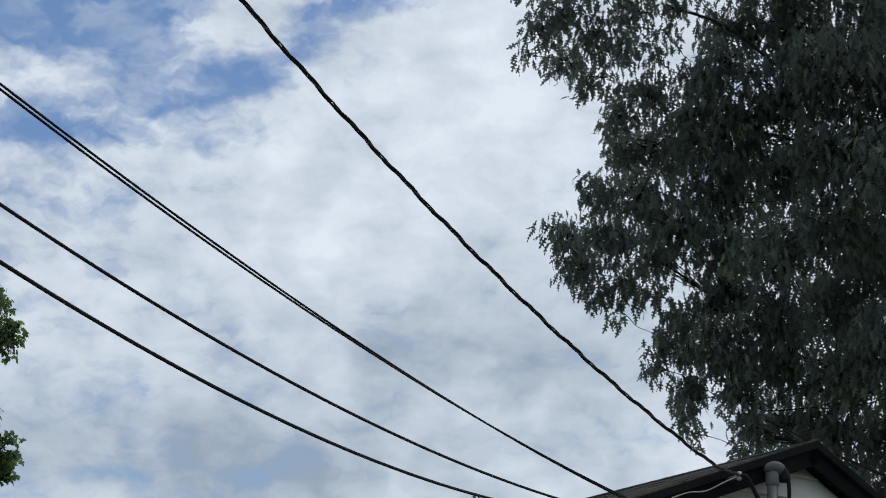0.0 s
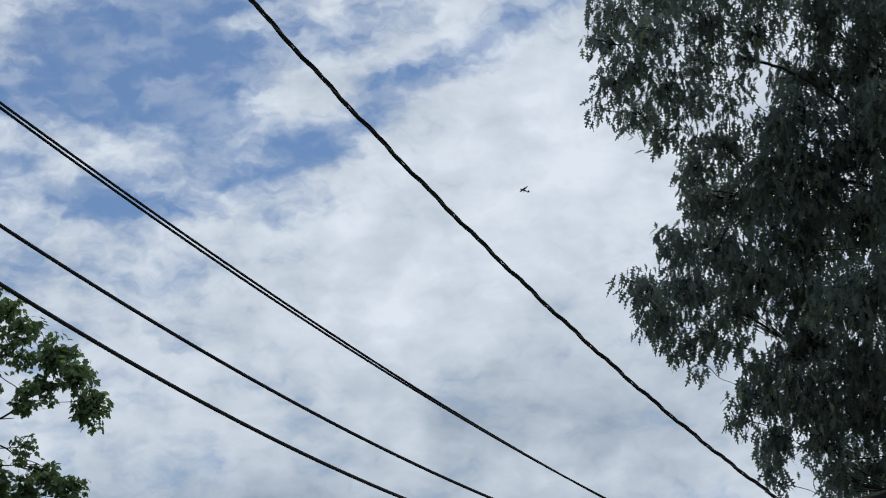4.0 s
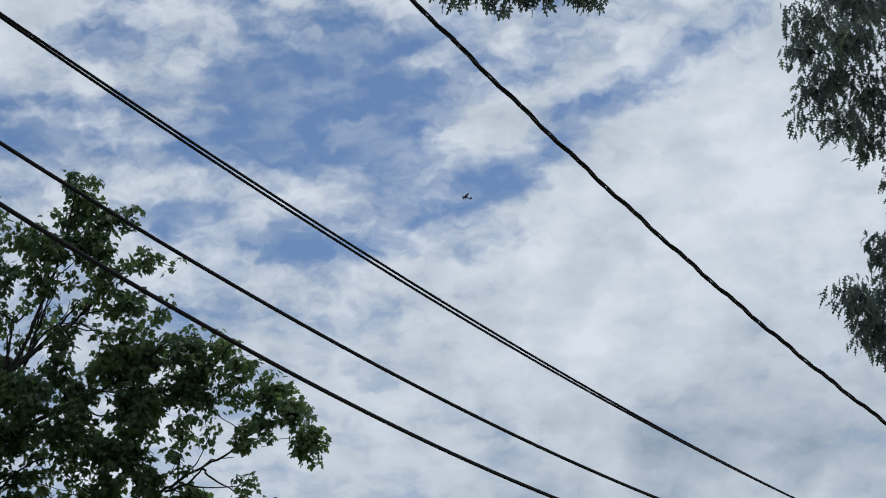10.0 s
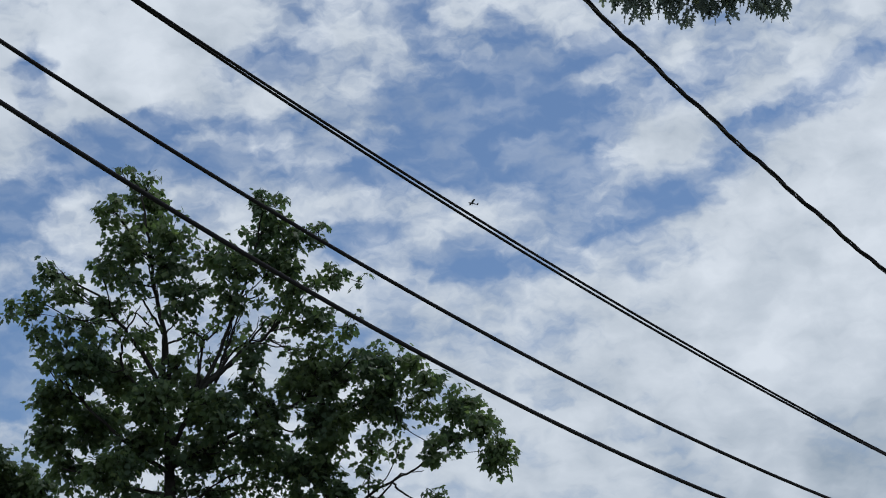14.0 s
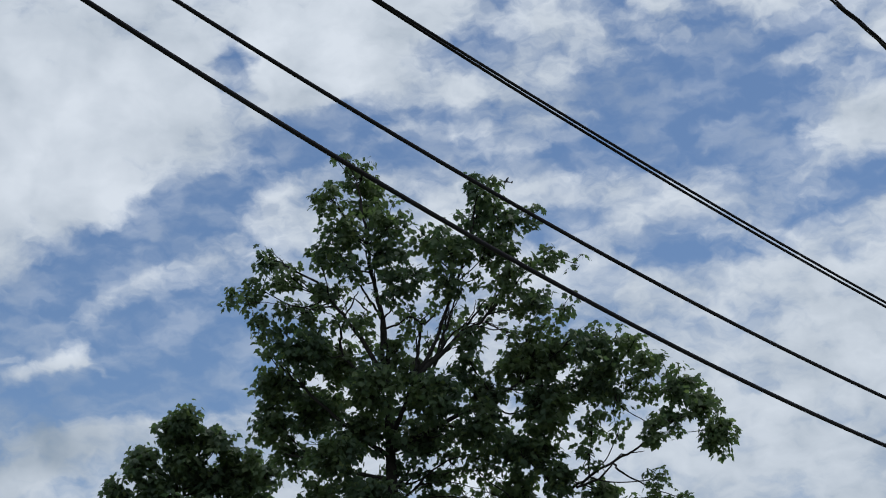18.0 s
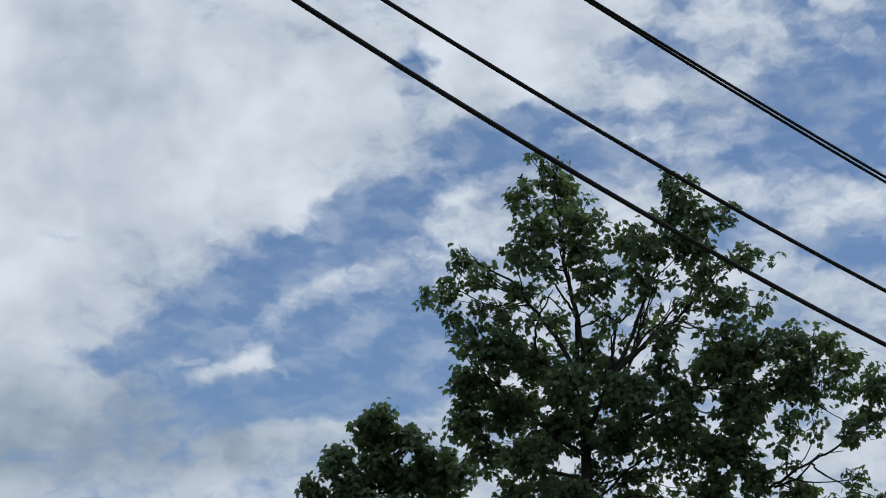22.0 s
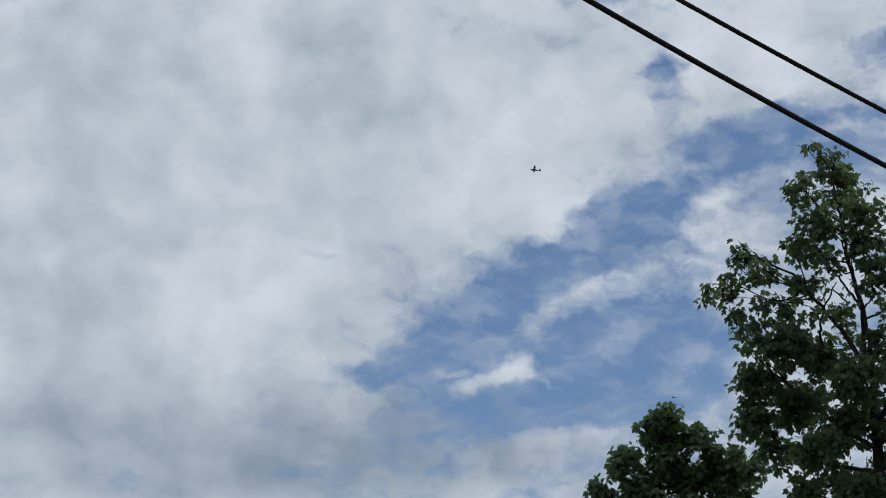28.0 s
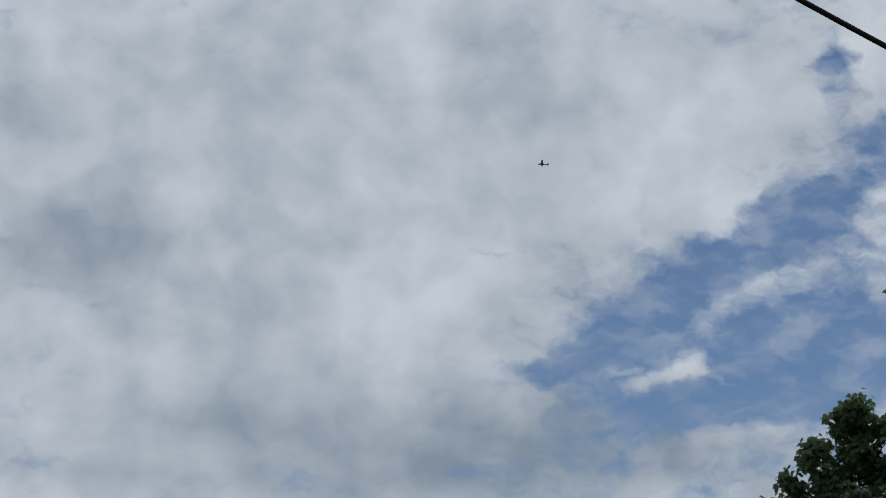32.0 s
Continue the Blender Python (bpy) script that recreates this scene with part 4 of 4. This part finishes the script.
young_boughs += [
    (0.23, -0.54, 11.48, 0.21), (-0.07, -0.40, 11.35, 0.19), (-0.49, 0.01, 11.03, 0.21), (-0.82, 0.00, 10.49, 0.19),
    (0.22, -0.53, 11.41, 0.23), (0.05, -0.28, 11.27, 0.26), (0.51, -0.27, 11.32, 0.28), (0.73, -0.43, 11.18, 0.23),
    (-0.34, -0.02, 10.97, 0.21), (-0.55, -0.27, 10.75, 0.16), (0.24, -0.24, 10.85, 0.39), (0.95, -0.17, 11.02, 0.21),
    (-0.22, -0.10, 10.47, 0.37), (0.60, 0.03, 10.59, 0.39), (-0.75, 0.11, 10.36, 0.18), (1.14, 0.06, 10.85, 0.16),
    (1.11, -0.17, 10.43, 0.23), (0.86, -0.02, 10.79, 0.25), (1.28, 0.01, 10.69, 0.21), (1.25, -0.26, 10.92, 0.18),
]
young_boughs += [
    (1.49, -0.42, 10.64, 0.23), (1.39, 0.27, 10.38, 0.23), (0.27, -0.28, 9.87, 0.70), (-0.58, -0.11, 9.71, 0.49),
    (1.02, 0.72, 9.80, 0.42),
]
oak_boughs += [
    (-6.14, -2.56, 12.24, 0.13), (-5.88, -2.80, 12.41, 0.25), (-5.75, -2.18, 12.26, 0.28), (-5.57, -3.24, 12.41, 0.29),
    (-5.40, -2.40, 11.93, 0.22), (-5.28, -2.79, 12.29, 0.33), (-5.10, -2.20, 11.87, 0.17), (-4.95, -2.77, 12.06, 0.23),
    (-4.91, -2.29, 12.74, 0.30), (-4.40, -2.55, 12.62, 0.20), (-5.27, -2.05, 11.46, 0.15), (-5.06, -2.26, 11.46, 0.20),
    (-4.71, -2.33, 11.65, 0.30), (-4.25, -1.92, 11.97, 0.33), (-3.86, -1.80, 12.63, 0.37), (-3.84, -2.39, 11.96, 0.33),
    (-5.12, -1.62, 11.24, 0.30), (-4.68, -1.45, 11.33, 0.40), (-5.29, -2.29, 10.57, 0.26), (-5.03, -1.76, 10.62, 0.40),
]
oak_boughs += [
    (-6.01, -1.92, 10.28, 0.12), (-5.85, -1.56, 10.26, 0.24), (-5.67, -1.63, 9.88, 0.28), (-5.23, -2.27, 9.99, 0.36),
    (-5.45, -1.65, 9.51, 0.18), (-5.28, -1.57, 9.33, 0.09), (-5.14, -1.62, 9.64, 0.22), (-4.95, -1.15, 10.11, 0.34),
    (-4.54, -1.94, 10.25, 0.39), (-4.79, -1.69, 9.46, 0.17), (-4.00, -1.90, 11.19, 0.53), (-4.08, -1.48, 10.64, 0.53),
    (-4.25, -0.92, 10.21, 0.44), (-4.26, -1.33, 9.39, 0.20), (-4.55, -1.58, 9.17, 0.22), (-4.84, -1.12, 9.08, 0.17),
    (-4.88, -1.32, 8.72, 0.13), (-4.54, -1.13, 8.92, 0.26), (-4.60, -1.21, 8.43, 0.21), (-4.16, -1.60, 8.91, 0.32),
]
oak_boughs += [
    (-4.03, -1.12, 9.58, 0.40), (-4.58, -0.96, 8.19, 0.16), (-4.46, -1.15, 7.92, 0.09), (-4.37, -1.17, 8.43, 0.18),
    (-3.95, -1.36, 8.69, 0.39), (-3.92, -1.36, 8.26, 0.26), (-3.79, -1.21, 7.92, 0.26), (-3.94, -0.65, 7.79, 0.16),
    (-3.51, -0.38, 8.17, 0.40), (-3.47, -1.45, 9.17, 0.52), (-3.45, -0.68, 8.77, 0.47), (-3.34, -2.28, 9.72, 0.51),
    (-3.43, -0.89, 11.14, 0.61), (-3.27, -1.94, 11.67, 0.59), (-3.15, -1.64, 12.62, 0.61), (-2.55, -2.54, 11.71, 0.64),
    (-2.51, -2.02, 10.95, 0.71), (-2.69, -1.78, 10.10, 0.65), (-2.90, -0.10, 9.66, 0.68), (-2.76, -1.12, 8.55, 0.59),
]
oak_boughs += [
    (-2.94, -0.82, 7.91, 0.46), (-2.45, 0.09, 8.09, 0.54), (-2.42, 0.15, 7.36, 0.54), (-2.90, -0.84, 7.31, 0.39),
    (-2.08, -1.46, 8.69, 0.71), (-2.11, -0.50, 10.12, 0.74), (-1.85, -2.63, 10.42, 0.76), (-1.90, -2.19, 11.59, 0.78),
    (-2.12, -1.40, 12.83, 0.68), (-5.97, -2.68, 12.99, 0.24), (-5.77, -3.38, 13.07, 0.27), (-5.28, -3.36, 12.75, 0.31),
    (-5.34, -2.80, 13.54, 0.35), (-4.79, -2.70, 13.05, 0.32), (-4.63, -3.33, 13.29, 0.36), (-4.21, -2.68, 12.90, 0.26),
    (-3.95, -3.40, 13.11, 0.37), (-3.57, -2.34, 13.01, 0.37), (-3.40, -2.75, 13.41, 0.43), (-2.80, -2.19, 13.14, 0.50),
]
oak_boughs += [
    (-2.00, -3.25, 12.72, 0.54), (-4.49, -2.43, 12.36, 0.12), (-4.58, -2.48, 12.10, 0.16), (-4.00, -2.09, 11.57, 0.30),
    (-4.27, -2.25, 11.43, 0.25), (-3.63, -1.77, 11.34, 0.33),
]
oak_inner += [
    (-1.16, -0.12, 12.68, 1.13), (-1.07, 0.43, 11.26, 1.27), (-1.19, -0.03, 9.57, 1.23), (-1.38, -0.39, 8.00, 1.06),
    (0.06, -2.52, 12.28, 1.42), (0.25, -0.85, 10.86, 1.61), (0.12, -0.21, 9.03, 1.62), (1.46, -2.09, 10.99, 1.68),
    (1.33, -1.47, 9.13, 1.55), (-1.51, -0.41, 14.85, 1.44), (-3.13, -1.46, 14.16, 1.04), (-4.30, -2.65, 13.52, 0.73),
    (-5.40, -2.22, 13.55, 0.48), (0.23, -0.82, 15.57, 1.87), (-2.39, -1.49, 16.10, 1.42), (2.35, -0.46, 13.64, 1.70),
]
oak_overhang += [
    (-7.25, -10.53, 10.74, 0.11), (-7.10, -10.45, 10.69, 0.13), (-6.89, -10.37, 10.72, 0.16), (-6.70, -10.26, 10.65, 0.13),
    (-6.48, -10.22, 10.74, 0.16), (-6.29, -10.12, 10.67, 0.14), (-6.11, -10.03, 10.62, 0.13), (-6.01, -10.02, 10.67, 0.09),
    (-6.77, -10.49, 11.03, 0.29), (-6.24, -10.27, 10.99, 0.29),
]
far_boughs += [
    (-0.39, 0.20, 12.36, 0.23), (0.06, 0.21, 12.44, 0.27), (0.43, 0.17, 12.36, 0.23), (-0.20, -0.13, 11.86, 0.50),
    (0.46, -0.36, 11.71, 0.56), (-0.87, 0.63, 11.78, 0.51), (0.16, 0.54, 11.11, 1.02),
]
distant_boughs += [
    (0.00, 0.12, 12.06, 0.17), (-0.18, -0.03, 11.85, 0.27), (0.19, 0.17, 11.83, 0.30), (0.01, 0.58, 11.34, 0.63),
    (-0.42, 0.39, 10.93, 0.62), (0.57, 0.29, 10.86, 0.62),
]

# loose sprays between neighbouring boughs, but for the open middle where the stems fork
maple_loose = []
chooser = random.Random(21)
while len(maple_loose) < 32:
    p, q = chooser.sample(maple_boughs + maple_mid, 2)
    c = (Vector(p[:3]) + Vector(q[:3])) / 2
    if 0.35 < (Vector(p[:3]) - Vector(q[:3])).length < 1.1 and not (-0.5 < c.x < 1.6 and 11.2 < c.z < 12.5) and not (c.x > 3.2 and c.z < 11.3):
        maple_loose.append((c.x, c.y - 0.1, c.z, chooser.uniform(0.11, 0.17)))

tree("maple_tree", "tall maple with open green crown behind the lines", "tree", (-12.645, 30.279, 0), math.atan2(0.385, 0.923),
     [(0, 0, -0.2), (0.05, 0.1, 2), (-0.05, 0, 5), (0.0, 0, 8), (0.01, -0.00, 9.65), (-0.01, -0.16, 10.27), (-0.04, -0.31, 10.81)], [0.34, 0.28, 0.20, 0.115, 0.088, 0.072, 0.055],
     [(maple_boughs[:30], 0.102, 1850, 0.9, 0.085, None), (maple_boughs[30:-13], 0.102, 3500, 0.9, 0.085, None), (maple_boughs[-13:], 0.102, 3000, 0.9, 0.085, None), (maple_mid, 0.10, 1150, 0.9, 0.1, None), (maple_loose, 0.10, 1900, 0.9, 0.09, None), (maple_low, 0.15, 700, 0.9, 0.15, None)], MAPLE_BLADE, maple_leaf, 3,
     maple_stems, 300, 8.5)
tree("maple_tree", "smaller dense maple growing beside a taller one", "tree", (-16.964, 31.733, 0), math.atan2(0.471, 0.882),
     [(0, 0, -0.2), (0.05, 0.1, 3), (0, 0, 6), (0.1, 0, 9), (0.1, 0, 10.6)], [0.22, 0.18, 0.13, 0.08, 0.03],
     [(young_boughs, 0.104, 4200, 0.9, 0.085, None)], MAPLE_BLADE, maple_leaf, 5, (), 250, 9.0)
tree("maple_tree", "green treetop of a farther maple", "tree", (-23.112, 39.638, 0), math.atan2(0.504, 0.864),
     [(0, 0, -0.2), (0.05, 0.1, 3), (0, 0, 6), (0.1, 0, 8.5)], [0.22, 0.18, 0.13, 0.05],
     [(far_boughs, 0.17, 700, 1.2, 0.12, None)], MAPLE_BLADE, maple_leaf, 11)
tree("maple_tree", "tip of a distant green tree behind the house", "tree", (-2.590, 50.942, 0), math.atan2(0.051, 0.999),
     [(0, 0, -0.2), (0.05, 0.1, 3), (0, 0, 6), (0.1, 0, 8.0)], [0.22, 0.18, 0.13, 0.05],
     [(distant_boughs, 0.17, 600, 1.2, 0.12, None)], MAPLE_BLADE, maple_leaf, 12)
HIGH_LIMB = [(0, 0.1, 14.0), (-2, -4, 16), (-5, -8, 14.6), (-6.6, -10.2, 12.6)]
tree("oak_tree", "large dark pin oak with dense hanging foliage", "tree", (5.804, 26.890, 0), math.atan2(-0.211, 0.977),
     [(0, 0, -0.3), (0.05, 0.05, 3), (0, 0, 7), (-0.1, 0, 11), (0, 0.2, 15), (0.1, 0, 19)], [0.5, 0.42, 0.36, 0.28, 0.18, 0.05],
     [(oak_inner, 0.17, 430, 1.4, 0.2, None), (oak_boughs[:10], 0.128, 2150, 1.4, 0.09, None), ([b for b in oak_boughs[10:] if b[3] < 0.38 and b[2] > 11.8], 0.128, 2650, 1.4, 0.09, None), ([b for b in oak_boughs[10:] if b[3] < 0.38 and b[2] <= 11.8], 0.130, 3000, 1.4, 0.09, None), ([b for b in oak_boughs[10:] if b[3] >= 0.38], 0.134, 2800, 1.4, 0.11, None), (oak_overhang, 0.135, 2900, 1.4, 0.07, [(Vector(HIGH_LIMB[-1]), 0.05)])], OAK_BLADE, oak_leaf, 7,
     [(HIGH_LIMB, 0.13)], 300, 9.5, "hanging", 0.17, 0.38)


# ---- light aircraft ----
def aircraft():
    """A high-wing single-engined aircraft, nose along -x."""
    a = tagged(new("light_aircraft"), "small high-wing propeller aeroplane flying level far away", "aeroplane")
    secs = [(-3.3, 0.25, 0.3, 0.0), (-3.0, 0.5, 0.5, 0.0), (-2.0, 0.56, 0.62, 0.05), (-1.2, 0.58, 0.8, 0.2), (0.2, 0.56, 0.82, 0.2), (1.4, 0.42, 0.55, 0.15), (3.2, 0.2, 0.3, 0.12), (4.7, 0.08, 0.16, 0.2)]
    verts, faces, k = [], [], 12
    for x, w, h, zc in secs:
        for i in range(k):
            t_ = 2 * math.pi * i / k
            verts.append((x, w * math.cos(t_), zc + h * math.sin(t_)))
    for j in range(len(secs) - 1):
        for i in range(k):
            faces.append((j * k + i, j * k + (i + 1) % k, (j + 1) * k + (i + 1) % k, (j + 1) * k + i))
    faces += [tuple(range(k - 1, -1, -1)), tuple((len(secs) - 1) * k + i for i in range(k))]
    mesh_object("fuselage", verts, faces, grey_paint, a, True)

    def wing(name, pts, thick, mat, m=Matrix.Identity(4)):
        bm = bmesh.new()
        lo = [bm.verts.new(m @ Vector((x, y, -thick / 2))) for x, y in pts]
        hi = [bm.verts.new(m @ Vector((x, y, thick / 2))) for x, y in pts]
        bm.faces.new(lo[::-1])
        bm.faces.new(hi)
        n = len(pts)
        for i in range(n):
            bm.faces.new((lo[i], lo[(i + 1) % n], hi[(i + 1) % n], hi[i]))
        return part(name, bm, mat, a)

    for s in (-1, 1):
        wing("wing", [(-1.3, 0), (0.35, 0), (0.3, s * 2.6), (0.0, s * 5.4), (-0.85, s * 5.5), (-1.3, s * 2.6)], 0.28, grey_paint, Matrix.Translation((0, 0, 1.02)) @ Matrix.Rotation(s * radians(1.7), 4, "X"))
        wing("stabiliser", [(3.6, 0), (4.7, 0), (4.6, s * 1.6), (3.95, s * 1.7)], 0.1, grey_paint, Matrix.Translation((0, 0, 0.3)))
        tubes("wing_strut", [([(-0.5, s * 0.5, -0.4), (-0.4, s * 2.6, 1.0)], [0.06, 0.05], 6)], grey_paint, a)
        tubes("gear_leg", [([(-0.2, s * 0.4, -0.5), (0.0, s * 1.2, -1.2)], [0.07, 0.04], 6)], grey_paint, a)
        tubes("wheel", [([(0.0, s * 1.15, -1.25), (0.0, s * 1.3, -1.25)], [0.22, 0.22], 12)], black_rubber, a)
        bm = bmesh.new()
        box(bm, (-1.1, s * 0.54 - 0.06, 0.35), (0.6, s * 0.54 + 0.06, 0.8), None, 0.05)
        part("side_window", bm, tinted, a)
    wing("fin", [(3.2, 0.2), (4.1, 1.75), (4.75, 1.75), (4.8, 0.1)], 0.1, dark_paint, Matrix.Rotation(radians(90), 4, "X"))
    tubes("nose_leg", [([(-2.5, 0, -0.4), (-2.6, 0, -1.2)], [0.06, 0.05], 6)], grey_paint, a)
    tubes("nose_wheel", [([(-2.6, -0.08, -1.25), (-2.6, 0.08, -1.25)], [0.2, 0.2], 12)], black_rubber, a)
    tubes("spinner", [([(-3.3, 0, 0), (-3.5, 0, 0), (-3.65, 0, 0)], [0.2, 0.15, 0.03], 10)], dark_paint, a)
    bm = bmesh.new()
    box(bm, (-3.48, -0.07, -0.95), (-3.44, 0.07, 0.95), None, 0.01)
    part("propeller", bm, dark_trim, a)
    return a


plane_ob = aircraft()


# ---- what moves ----
def motions():
    rows = []
    for t, az, el in ((0.0, 0.81, 19.95), (1.0, -0.33, 20.05), (2.0, -1.47, 20.15), (3.5, -3.19, 20.30), (5.5, -5.39, 20.42), (6.0, -5.97, 20.48),
                      (7.0, -7.06, 20.55), (7.5, -7.62, 20.59), (9.0, -9.38, 20.75), (10.0, -10.52, 20.80), (13.0, -13.97, 21.00), (16.5, -17.91, 21.10),
                      (17.0, -18.49, 21.12), (18.0, -19.68, 21.16), (20.0, -22.03, 21.21), (23.0, -25.36, 21.20), (24.0, -26.48, 21.22), (25.0, -27.57, 21.28),
                      (27.5, -30.36, 21.30), (28.0, -30.91, 21.30), (29.0, -32.04, 21.28), (32.0, -35.37, 21.22)):
        d, a, e = 1900.0, radians(az), radians(el)
        rows.append((t, pose(d * math.cos(e) * math.sin(a), d * math.cos(e) * math.cos(a), d * math.sin(e) + 1.6, -6, 9 - 0.12 * t, 35)))
    walk(plane_ob, rows)
    walk(cloud_drift, [(0.0, pose(0, 0, 0, 0.033 * 16, 0, -0.072 * 16)), (16.0, pose(0, 0, 0)), (32.0, pose(0, 0, 0, -0.033 * 16, 0, 0.072 * 16))])


motions()
